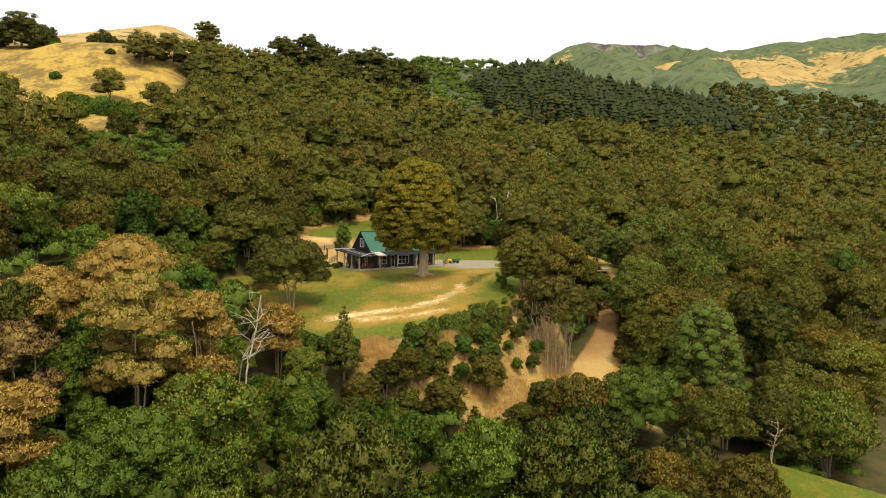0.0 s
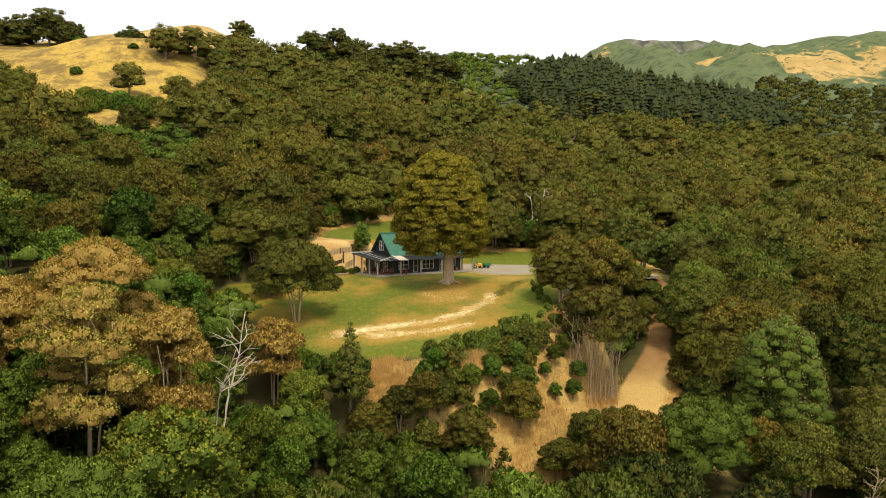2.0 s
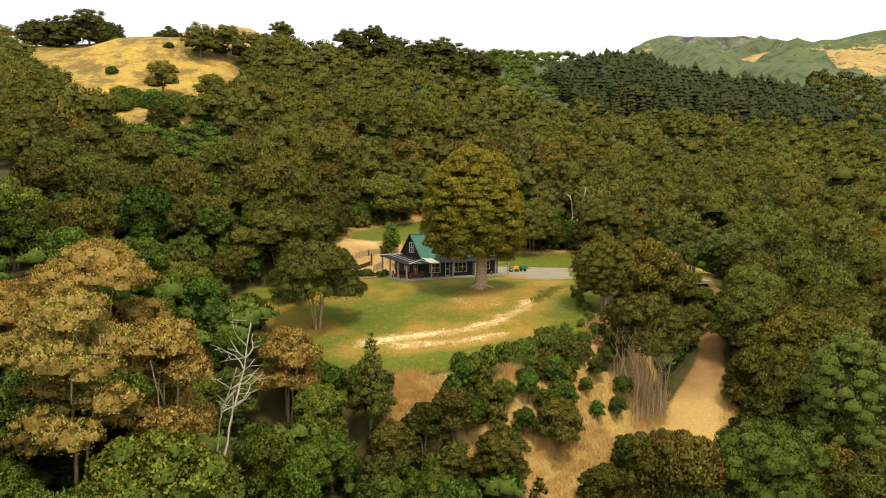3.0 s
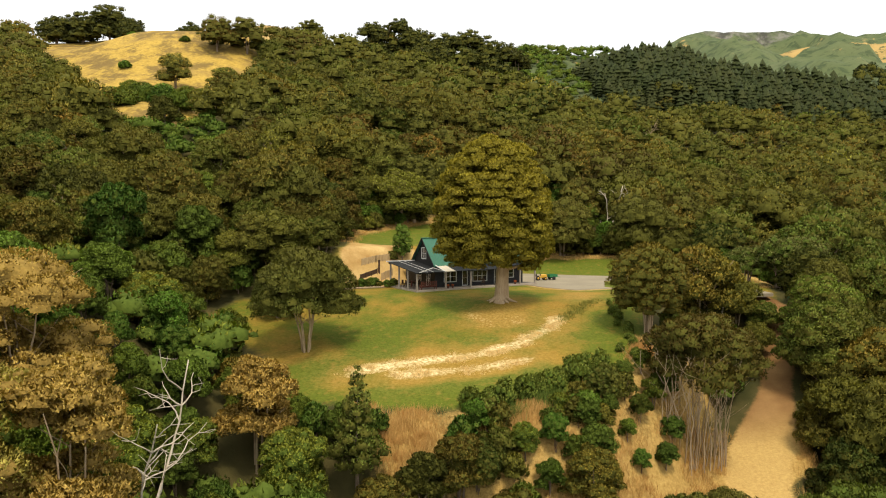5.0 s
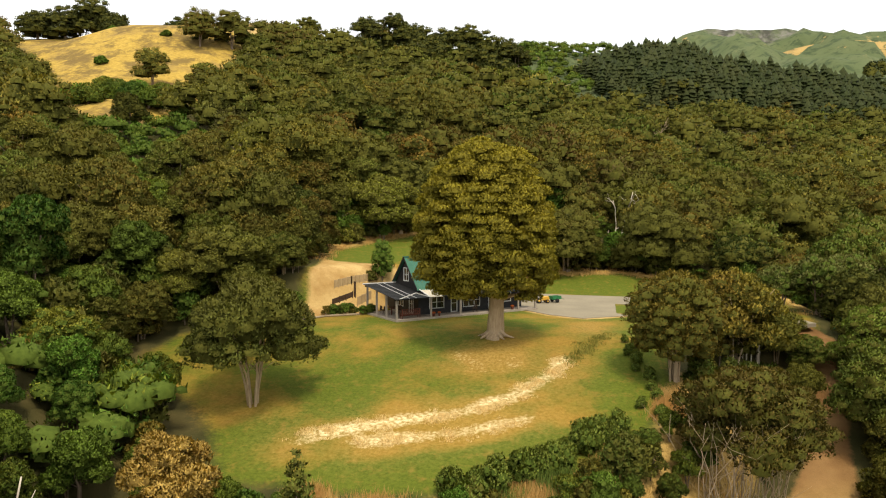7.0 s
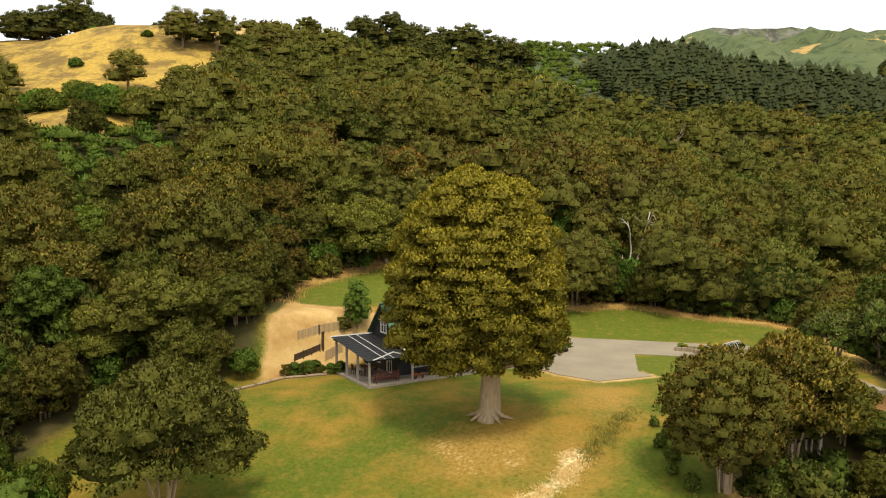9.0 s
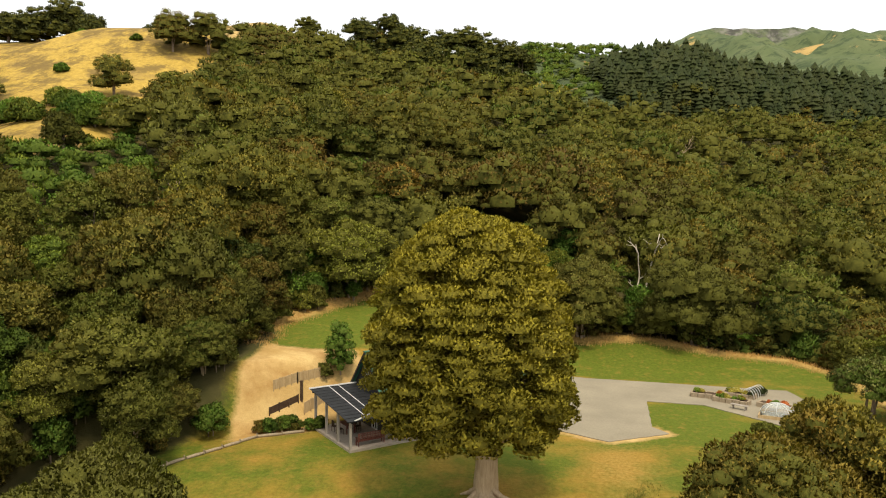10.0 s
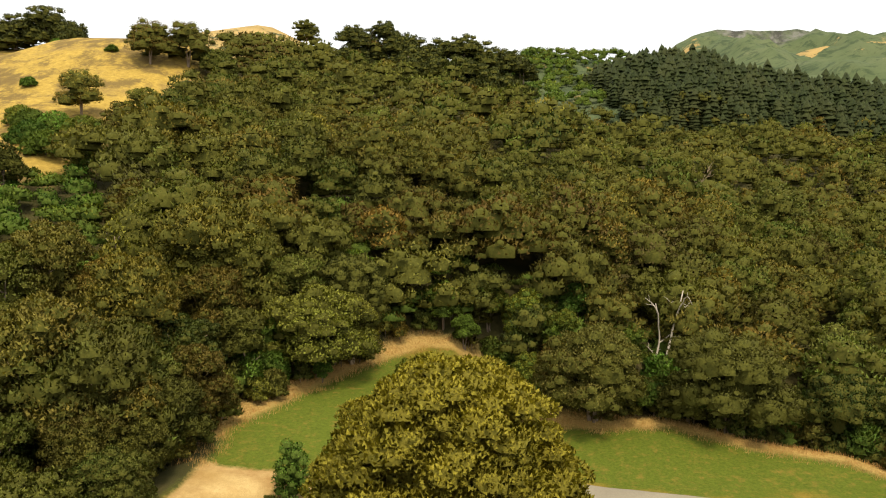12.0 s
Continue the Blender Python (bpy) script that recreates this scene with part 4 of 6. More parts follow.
pts = pts[wooded(pts[:, 0], pts[:, 1]) & (pts[:, 0] < 10 + 0.60 * pts[:, 1]) & (pts[:, 0] > -30 - 0.72 * pts[:, 1]) & ((pts[:, 1] < 425) | (pts[:, 0] > 20))]
far_wood("upper_wood", pts, RNG, LEAVES_FAR["olive"], (4, 2, 0.45), 200, 0.46, 5.2, 9.6, "olive-green bush along the ridge")
pts = scatter(np.random.default_rng(15), -80, 80, 46, 190, 4.7)
pts = pts[wooded(pts[:, 0], pts[:, 1], 0.5) & (np.abs(pts[:, 0] + 2) < 6 + 0.52 * pts[:, 1])]
far_wood("undergrowth", pts, RNG, LEAVES_FAR["green"], (3, 2, 0.45), 160, 0.19, 2.5, 3.0, "low shrubs and ferns under the trees")
pts = scatter(np.random.default_rng(19), -70, 80, -30, 46, 8.0)
far_wood("lower_wood", pts, RNG, LEAVES_FAR["olive"], (4, 2, 0.4), 260, 0.4, 4.8, 9.0, "olive-green bush on the slope below")
pts = scatter(np.random.default_rng(18), -126, -50, 148, 230, 3.6)
pts = pts[(along(GULLY, pts[:, 0], pts[:, 1])[0] < 13.5) & (inside(PASTURE, pts[:, 0], pts[:, 1]) > 1)]
far_wood("gully_scrub", pts, RNG, LEAVES_FAR["green"], (3, 2, 0.4), 240, 0.24, 2.5, 3.6, "low green scrub in the gully below the pasture")
pts = scatter(np.random.default_rng(6), 14, 262, 462, 580, 3.3)
pts = pts[(pts[:, 0] > 34 - 0.2 * (pts[:, 1] - 512) + 3 * np.sin(pts[:, 1] * 0.3)) & (pts[:, 0] < 205 + 12 * np.sin(pts[:, 1] * 0.2))]
far_wood("pine_plantation", pts, RNG, LEAVES_FAR["pine"], None, 40, 0.6, 3.0, 12.0, "dark plantation pines on the shoulder of a hill", conical=True)
pts = scatter(np.random.default_rng(8), -150, 60, 520, 665, 7.0)
pts = pts[(np.random.default_rng(8).random(len(pts)) < 0.75)]
far_wood("far_scrub", pts, RNG, LEAVES_FAR["green"], (3, 1, 0.5), 130, 0.55, 4.4, 6.0, "pale green scrub on a farther hill", low=0.2, squash=0.85)
pts = scatter(np.random.default_rng(12), 170, 480, 460, 740, 8.6)
pts = pts[(np.random.default_rng(13).random(len(pts)) < 0.75) & (pts[:, 0] > 0.36 * pts[:, 1])]
far_wood("valley_trees", pts, RNG, LEAVES_FAR["pine"], (3, 1, 0.5), 110, 0.7, 5.4, 9.0, "mixed dark trees on the far valley side", low=0.25, squash=0.85)


# ---- single trees ----
def lone(name, x, y, shape, leaf, trunk_shape, bark, label, category="tree", group="", turn=0.0, z=None):
    ob = tree(name, shape, leaf, trunk_shape, bark, label, category, group)
    ob.matrix_basis = pose(x, y, ground_z(x, y) if z is None else z, 0, 0, turn)
    return ob


def egg_lobes(rng, low, top, radius, widest, count, size):
    """Clumps all over an egg-shaped crown that is widest at the height given, in uneven shelves."""
    out = []
    for k in range(count):
        h = (k + 0.5) / count
        z = low + (top - low) * h
        w = math.sqrt(max(0.02, 1 - ((widest - z) / (widest - low + 1.2)) ** 2)) if z < widest else math.sqrt(max(0.0, 1 - ((z - widest) / (top - widest + 0.1)) ** 2.1))
        a = k * 2.399963 + rng.uniform(-0.25, 0.25)
        ring = radius * w * rng.uniform(0.88, 0.99)
        r = size * rng.uniform(0.65, 1.3) * (0.8 + 0.35 * w)
        out.append((ring * math.cos(a), ring * math.sin(a), z + rng.uniform(-0.3, 0.3), r))
    for h in np.linspace(0.15, 0.85, 5):
        z = low + (top - low) * h
        w = math.sqrt(max(0.05, 1 - ((z - widest) / (top - widest + 0.4 if z > widest else widest - low + 1.5)) ** 2))
        out.append((0, 0, z, radius * w * 0.86))
    return out


def big_trunk(rng, height, thick, flare):
    s = Shape(True)
    hs = [-0.5, 0.0, 0.35, 0.9, 2.0, 3.6, 6.0, 9.0, height]
    rs = [flare * 1.25, flare, flare * 0.72, thick * 1.12, thick, thick * 0.93, thick * 0.75, thick * 0.5, 0.12]
    a = np.arange(16) * 2 * np.pi / 16
    rings = []
    for h, r in zip(hs, rs):
        lobed = r * (1 + (0.16 * np.sin(3 * a + 0.5) + 0.10 * np.sin(5 * a + 1.3)) * (1.4 if h < 0.6 else 0.45))
        rings.append(np.stack([lobed * np.cos(a) + 0.03 * h, lobed * np.sin(a), np.full(16, h)], 1))
    q = [(k * 16 + i, k * 16 + (i + 1) % 16, (k + 1) * 16 + (i + 1) % 16, (k + 1) * 16 + i) for k in range(len(hs) - 1) for i in range(16)]
    s.add(np.vstack(rings), None, q)
    return s


def make_reedy(k, label):
    v = crown(RNG, egg_lobes(RNG, 0.3, 1.7 + 0.2 * k, 0.75, 0.7, 22, 0.3), 1000, 0.13, squash=1.35)
    return tree("feathery_shrub", v, LEAVES["feather"], stems(RNG, 1.2, 0.3, 4, 0.03, 0.1, 1), BARK, label, "shrub", "feathery shrubs along the lawn")


wild("reedy", "upright feathery green shrub at the lawn's edge", make_reedy, 3)
PLACED["reedy"] = [[] for _ in range(3)]
rr = np.random.default_rng(17)
for (ax, ay), (bx, by), count in (((-4.2, 95.0), (-0.8, 95.9), 9), ((0.0, 97.4), (3.6, 98.8), 9), ((3.8, 100.8), (7.4, 103.2), 8)):
    for k in range(count):
        f = (k + rr.uniform(-0.3, 0.3)) / count
        plant("reedy", ax + (bx - ax) * f + rr.uniform(-0.4, 0.4), ay + (by - ay) * f + rr.uniform(-0.6, 0.5), rr.uniform(0.55, 1.0), tall=1.1)
for k in range(20):
    f = rr.random()
    plant("shrub", -3 + 13.5 * f + rr.uniform(-1, 1), 91.6 + 8.4 * f + rr.uniform(-1.6, 1.4), rr.uniform(0.55, 1.05))
for x, y, size in ((13.0, 91.2, 0.6), (15.8, 93.2, 0.5), (9.4, 88.4, 0.5), (-28.4, 131.6, 0.50), (-28.8, 136.2, 0.55), (-29.0, 141.0, 0.6), (-28.6, 146.0, 0.6), (-29.0, 127.0, 0.45), (-31.5, 133.5, 0.75), (-32.0, 139.0, 0.8), (-28.6, 121.5, 0.6), (-30.0, 146.0, 0.8), (-27.5, 114.0, 0.55), (-4.2, 89.6, 0.55), (-6.8, 88.4, 0.5), (5.6, 91.6, 0.5), (0.2, 88.2, 0.5), (-9.4, 87.0, 0.5)):
    plant("olive", x, y, size)
for x, y, size in ((5.4, 95.4, 0.30), (9.8, 98.6, 0.34), (11.2, 100.8, 0.36), (10.4, 103.4, 0.3), (8.4, 100.4, 0.28), (-3.4, 92.6, 0.42), (5.9, 93.6, 0.42), (12.8, 104.6, 0.34), (13.6, 107.6, 0.34), (2.4, 91.0, 0.4), (4.4, 93.2, 0.30), (8.6, 96.4, 0.26), (12.4, 102.4, 0.33), (-16.0, 87.0, 0.7), (-4.6, 80.5, 0.75), (-13.6, 91.0, 0.45), (-30.5, 65.0, 0.7), (-34.0, 70.5, 0.8), (-36.5, 76.5, 0.85), (-31.0, 75.0, 0.75), (-38.5, 66.5, 0.75), (-26.5, 76.5, 0.7), (-40.0, 84.0, 0.8), (-45.5, 76.0, 0.8), (-16.5, 83.0, 0.6), (-20.0, 82.0, 0.6), (-23.5, 86.0, 0.5), (-17.5, 92.0, 0.4), (-22.5, 92.5, 0.45), (9.6, 95.4, 0.24), (11.8, 97.4, 0.26), (7.2, 97.0, 0.24), (12.6, 99.6, 0.28)):
    plant("green", x, y, size)
for k in range(10):
    plant("reedy", 9.6 + rr.uniform(-0.8, 0.8), 106 + 1.6 * k, rr.uniform(0.35, 0.6), tall=0.8)
tr = np.random.default_rng(21)
lone("totara", -3.2, 119.9, crown(tr, [(a - 1.0 * math.sin(min(1.0, c / 9) * 1.57), b, c, r) for a, b, c, r in egg_lobes(tr, 4.0, 18.1, 6.3, 7.6, 330, 0.98)], 120000, 0.135, squash=0.50, slim=0.62), LEAVES["totara"], big_trunk(tr, 15, 0.72, 1.0), BARK_PALE,
     "huge egg-shaped totara tree with dense clumped foliage on a lawn")
totara = next(o for o in scene.objects if o.name.startswith("totara"))
for k in range(9):
    b, far = k * 0.75 + tr.uniform(-0.2, 0.2), tr.uniform(1.25, 1.9)
    part("root", Shape(True).tube([(0.5 * math.cos(b), 0.5 * math.sin(b), 0.45), (math.cos(b), math.sin(b), 0.10), (far * math.cos(b), far * math.sin(b + 0.1), -0.12)], [0.26, 0.17, 0.05], 6), BARK_PALE, totara)
for k in range(16):
    b, h, w = k * 2.4, 3.4 + 0.75 * k, 4.6 * (1 - k / 22)
    part("limb", Shape(True).tube([(0, 0, h), (0.5 * w * math.cos(b), 0.5 * w * math.sin(b), h + 0.7), (w * math.cos(b), w * math.sin(b), h + 1.1)], [0.24 - 0.008 * k, 0.15, 0.05], 5), BARK_PALE, totara)
t2 = np.random.default_rng(22)
lone("lawn_tree", -21.4, 105.6, crown(t2, [(a, b, c, r, *h) for a, b, c, r, *h in lobes_boughs(t2, 5.0, 3.4, 10.2, 13, 15, 0.28, 0.72, 0.55) if c > 4.4], 20000, 0.15, squash=0.8), LEAVES["olive"], stems(t2, 7, 2.9, 6, 0.12, 0.3, foot=0.16), BARK_PALE,
     "broad dark olive tree with several stems at the lawn's edge", z=ground_z(-21.4, 105.6) - 0.2)
lone("lawn_tree", 12.1, 112.6, crown(t2, egg_lobes(t2, 3.0, 9.0, 3.3, 5.8, 130, 0.72), 12000, 0.14, squash=0.72), LEAVES["olive"], stems(t2, 6.5, 1.1, 7, 0.12), BARK_PALE,
     "rounded brown-olive tree on bundled stems beside the lawn", z=-2.6)
lone("thicket_tree", 14.4, 101.6, crown(t2, [(a + 1.4, b + 0.8, c, r, h + 1.4, i, j) for a, b, c, r, h, i, j in lobes_boughs(t2, 4.7, 6.0, 12.3, 11, 12, 0.28, 0.72, 0.55) if c > 6.6], 13000, 0.15, squash=0.72), LEAVES["olive"],
     stems(t2, 9.0, 4.2, 60, 0.045, 1.0, 2, foot=1.7), BARK_PALE, "tall clump of bare leaning stems under an olive crown", z=-10.8)
lone("thicket_tree", 21.6, 126.4, crown(t2, [v for v in lobes_boughs(t2, 3.3, 3.6, 6.2, 7, 10, 0.3, 0.6, 0.55) if v[2] > 3.4], 4500, 0.15, squash=0.65), LEAVES["olive"], stems(t2, 4.6, 2.2, 9, 0.10, 0.35, 2, foot=0.5), BARK_DEAD,
     "olive tree on pale bare forking stems")
lone("young_conifer", -11.7, 88.0, crown(t2, lobes_tiers(t2, 8.1, 1.4, 2.2, 13, 8, 0.30, 0.93), 3800, 0.14, squash=0.8), LEAVES["olive"], stems(t2, 6.0, 0.1, 1, 0.16, 0.05), BARK,
     "young dark conical tree on the bank", z=-9.6)
lone("bright_tree", 22.6, 87.2, crown(t2, lobes_boughs(t2, 4.9, 1.5, 8.8, 11, 12, 0.32, 0.85, 0.5), 14000, 0.15, squash=0.8), LEAVES["green"], stems(t2, 6, 1.5, 3, 0.2), BARK, "large rounded bright green broadleaf tree")
lone("bright_tree", -24.2, 60.4, crown(t2, lobes_boughs(t2, 4.6, 1.5, 8.6, 11, 12, 0.32, 0.85, 0.5), 14000, 0.15, squash=0.8), LEAVES["green"], stems(t2, 6, 1.5, 3, 0.2), BARK, "large rounded bright green broadleaf tree")
lone("pale_tree", 34.0, 96.2, crown(t2, egg_lobes(t2, 2.5, 15.6, 4.2, 7.0, 150, 0.95), 12000, 0.17, squash=0.7), LEAVES["pale"], stems(t2, 12, 0.5, 2, 0.22), BARK, "tall pale green feathery tree", z=-17.4)
lone("dark_shrub_tree", 26.5, 79.5, crown(t2, lobes_dome(t2, 3.4, 3.0, 7.5, 60, 0.2), 5000, 0.18, squash=0.9), LEAVES["pine"], stems(t2, 5, 1.0, 3, 0.16), BARK, "dark green glossy-leaved bushy tree")
lone("small_cypress", -18.4, 138.6, crown(t2, egg_lobes(t2, 0.8, 4.7, 1.05, 2.0, 40, 0.42), 2500, 0.1, squash=0.9), LEAVES["green"], stems(t2, 3.5, 0.1, 1, 0.1, 0.05), BARK, "small upright green garden conifer behind the house")
lone("round_bush", -26.4, 128.6, crown(t2, lobes_dome(t2, 1.5, 0.9, 2.6, 26, 0.32), 1500, 0.12), LEAVES["green"], stems(t2, 1.5, 0.5, 3, 0.05), BARK, "rounded dark green bush beside the sandy bank", "shrub")
lone("edge_tree", 4.6, 168.6, crown(t2, lobes_boughs(t2, 5.8, 1.6, 10.4, 13, 14, 0.28, 0.8, 0.52), 14000, 0.17, squash=0.7), LEAVES["olive"], stems(t2, 7, 2.0, 4, 0.24), BARK, "spreading dark olive tree at the back of the lawn")
lone("edge_tree", 18.6, 168.4, crown(t2, lobes_boughs(t2, 6.4, 0.4, 11.2, 14, 14, 0.28, 0.85, 0.52), 16000, 0.17, squash=0.7), LEAVES["olive"], stems(t2, 6, 2.0, 4, 0.2), BARK, "low spreading dark olive tree at the back lawn's edge")
lone("edge_tree", 30.5, 169.0, crown(t2, lobes_boughs(t2, 5.4, 0.4, 10.0, 12, 13, 0.28, 0.85, 0.52), 12000, 0.17, squash=0.7), LEAVES["olive"], stems(t2, 6, 2.0, 4, 0.2), BARK, "rounded olive tree leaning over the back lawn")
lone("edge_tree", -28.6, 153.4, crown(t2, lobes_boughs(t2, 2.5, 4.4, 8.6, 8, 11, 0.3, 0.95, 0.4), 5000, 0.13, squash=0.75), LEAVES["olive"], stems(t2, 7.0, 0.2, 1, 0.16, 0.25), BARK_PALE, "small tree with a tuft of leaves on a thin pale trunk")
lone("edge_tree", -21.8, 166.6, crown(t2, egg_lobes(t2, 3.8, 11.6, 3.5, 7.6, 110, 0.75), 9000, 0.16, squash=0.7), LEAVES["olive"], stems(t2, 8.5, 0.5, 3, 0.18, 0.2), BARK_PALE, "tall tree with a narrow crown on two pale trunks")
lone("edge_tree", -27.8, 165.6, crown(t2, [v for v in lobes_boughs(t2, 3.8, 6.0, 9.6, 8, 11, 0.3, 0.6, 0.5) if v[2] > 6.2], 5000, 0.16, squash=0.65), LEAVES["olive"], stems(t2, 8.2, 1.0, 2, 0.15, 0.4), BARK_DEAD, "flat-topped tree on a tall bare pale trunk")
for x, y, size in ((-24.2, 162.6, 0.5), (-25.4, 165.6, 0.55), (-26.4, 160.6, 0.45), (-27.0, 157.6, 0.42), (-23.0, 160.0, 0.3), (-14.6, 161.6, 0.42), (-13.2, 164.0, 0.45), (9.4, 170.6, 0.5), (11.4, 171.0, 0.45), (-10.6, 178.4, 0.6), (-6.0, 178.5, 0.7), (-2.5, 175.5, 0.7), (1.5, 178.0, 0.8), (-3.0, 181.5, 0.9), (-8.0, 183.0, 0.9), (-13.5, 180.0, 0.7), (3.5, 183.5, 0.9), (9.0, 178.5, 0.7), (13.0, 174.5, 0.6)):
    plant("green", x, y, size)
for x, y, top in ((33.0, 141.0, 7.0), (37.5, 145.0, 7.2), (29.5, 143.5, 5.5)):
    g = ground_z(x, y)
    lone("pale_tree", x, y, crown(t2, lobes_dome(t2, 3.2, (top - g) * 0.5, top - g, 44, 0.22), 4200, 0.17, squash=0.8), LEAVES["pale"], stems(t2, (top - g) * 0.75, 1.2, 3, 0.14), BARK, "pale grey-green tree beside the garden", group="pale trees by the garden")
# flowering and browned trees of the gully
for x, y, top, R, base, kind, k in ((-35.0, 83.0, 7.6, 5.2, 5.5, "gold", 1), (-40.5, 71.5, 3.2, 3.6, 5.0, "gold", 9), (-42.5, 80.0, 4.0, 4.8, 5.0, "gold", 2), (-28.2, 68.9, 4.2, 4.3, 6.4, "lime", 3), (-23.4, 72.0, 2.0, 3.3, 5.5, "gold", 4), (-21.4, 69.2, -3.6, 2.6, 3.0, "gold", 8),
                                   (-19.6, 88.6, -1.2, 2.9, 4.6, "gold", 5), (-33.5, 57.5, -3.5, 3.6, 4.0, "gold", 6), (-36.0, 63.5, 0.5, 3.4, 4.0, "rust", 7)):
    q = np.random.default_rng(30 + k)
    g = ground_z(x, y)
    H = max(6.5, top - g)
    lobes = [v for v in lobes_boughs(q, R, H * 0.10, H + 0.4, 14, 10, 0.32, 0.72, 0.56) if v[3] > R * 0.3 or q.random() < 0.85]
    lone("flowering_tree", x, y, crown(q, lobes[:-1], 16000, 0.14, squash=0.62), LEAVES[kind], stems(q, H * 0.85, R * 0.5, 3, 0.11, 0.4, 3), BARK_PALE,
         {"gold": "tan-gold flowering tree with ragged layered clumps", "lime": "yellow-green tree with clumps on a thin pale trunk", "rust": "browned tree with thin rusty foliage"}[kind], group="flowering trees of the gully", z=top - H)
# dead trees
for x, y, h, thick, k, z, turn in ((-20.2, 72.8, 12.5, 0.13, 1, -9.6, 40), (-48.0, 90.0, 8.0, 0.16, 2, -6.5, 0), (-45.0, 88.0, 7.0, 0.14, 6, -6.5, 70), (12.9, 180.6, 12.0, 0.26, 3, 4.4, 0), (37.0, 83.0, 5.0, 0.08, 4, -17.5, 20)):
    q = np.random.default_rng(60 + k)
    lone("dead_tree", x, y, None, None, snag(q, h, thick, 2, 8 if k == 3 else 16), BARK_DEAD if k != 4 else BARK_PALE, "bleached dead tree with bare crooked limbs", "dead tree", "dead trees", turn, z)
q = np.random.default_rng(66)
lone("sparse_tree", 27.0, 236.0, crown(q, [v for v in lobes_dome(q, 6.2, 6.5, 11.5, 40, 0.24) if q.random() < 0.6 and v[3] < 2.5], 2600, 0.25), LEAVES["olive"], bare_limbs(q, 11, 0.3, 0.4, 4, 3), BARK_PALE, "thin-crowned tree with pale bare limbs above the bush", z=25.0)


def old_conifer(x, y, height, radius, k, label="large dark spreading macrocarpa on the ridge"):
    q = np.random.default_rng(80 + k)
    lobes = lobes_boughs(q, radius, height * 0.08, height, 11, 8, 0.34, 0.95 + 0.35 * (k % 3 == 0), 0.5)
    return lone("macrocarpa", x, y, crown(q, lobes, 4600, 0.5, squash=0.6), LEAVES["conifer"], stems(q, height * 0.8, radius * 0.35, 2, 0.5, 0.6, 3), BARK, label, "conifer", "dark conifers on the ridge")


k = 0
for x, y, top, r in ((-205, 366, 108, 9), (-196, 367, 101, 8), (-191, 362, 97, 6), (-216, 362, 104, 9), (-228, 360, 101, 9), (-179, 396, 105, 8), (-170, 398, 101, 7), (-319, 1020, 268, 18),
                     (-83, 388, 101, 8), (-76, 386, 99, 7), (-69, 388, 102, 7), (-61, 384, 96, 9), (-54, 378, 93, 9), (-46, 377, 91, 9), (-36, 377, 93, 9), (-26, 377, 91, 9), (-18, 377, 87, 8), (-13, 377, 83, 7),
                     (-50, 352, 83, 9), (-42, 350, 79, 9), (-33, 350, 79, 9), (-24, 350, 76, 9), (-17, 351, 72, 8)):
    h = top - ground_z(x, y)
    old_conifer(x, y, h, r, k)
    k += 1
for x, y, h, r in ((-115, 288, 13, 7.5), (-106, 293, 13, 8), (-97, 294, 10, 6), (-111, 250, 12, 6), (-96, 252, 9.5, 5), (-80, 186, 8.5, 3.6), (-99, 202, 4, 4), (-114, 237, 5, 4.5), (-106, 234, 4.5, 4.5), (-98, 232, 4, 4.5), (-92, 228, 4, 4), (-121, 243, 3.5, 4), (-138, 268, 2, 2.4), (-84, 262, 10, 6), (-128, 290, 1.4, 1.8), (-160, 310, 1.6, 2), (-92, 208, 3.5, 4), (-104, 206, 4, 4.5), (-112, 212, 3.5, 4), (-98, 214, 3, 3.5), (-86, 204, 4, 4), (-110, 202, 4, 4)):
    q = np.random.default_rng(120 + k)
    lone("pasture_tree", x, y, crown(q, lobes_boughs(q, r, h * 0.25, h, 8, 7, 0.32), 3600, 0.24), LEAVES["olive" if h > 8 else "green"], stems(q, h * 0.7, r * 0.3, 2, 0.22), BARK, "dark lone tree on golden pasture" if h > 8 else "green scrub on golden pasture",
         "tree" if h > 8 else "shrub", "trees on the pasture")
    k += 1

for x, y, size in ((-37.5, 117.0, 0.6), (-38.5, 112.0, 0.6), (-36.5, 122.5, 0.55), (-36.0, 107.0, 0.5), (24.4, 127.4, 0.55), (29.6, 115.6, 0.9), (32.5, 119.0, 1.0), (32.8, 124.6, 0.8), (35.0, 129.5, 0.75), (28.6, 107.0, 0.95), (27.4, 100.5, 0.8), (30.0, 84.5, 0.75), (27.5, 75.0, 0.8), (24.0, 77.5, 0.7), (33.5, 88.0, 0.85), (30.5, 91.5, 0.8), (22.0, 71.5, 0.8), (17.2, 131.0, 0.3), (25.0, 121.6, 0.42), (30.0, 112.4, 0.75), (23.2, 117.8, 0.36), (27.0, 126.6, 0.36)):
    plant("olive", x, y, size)


# ---- building materials ----
BOARD_BLACK = plain_material("black_weatherboard", (0.012, 0.012, 0.013), (0.028, 0.028, 0.029), 3.0, 0.6, 0.3)
ROOF_GREEN = plain_material("green_roof", (0.035, 0.150, 0.095), (0.060, 0.200, 0.130), 1.5, 0.45, 0.4)
ROOF_CREAM = plain_material("cream_roof", (0.62, 0.55, 0.42), (0.74, 0.66, 0.52), 1.5, 0.5, 0.3)
ROOF_DARK = plain_material("dark_roof_panel", (0.012, 0.013, 0.014), (0.026, 0.027, 0.029), 2.0, 0.6, 0.25)
WHITE = plain_material("white_paint", (0.72, 0.71, 0.67), (0.82, 0.81, 0.78), 3.0, 0.5, 0.4)
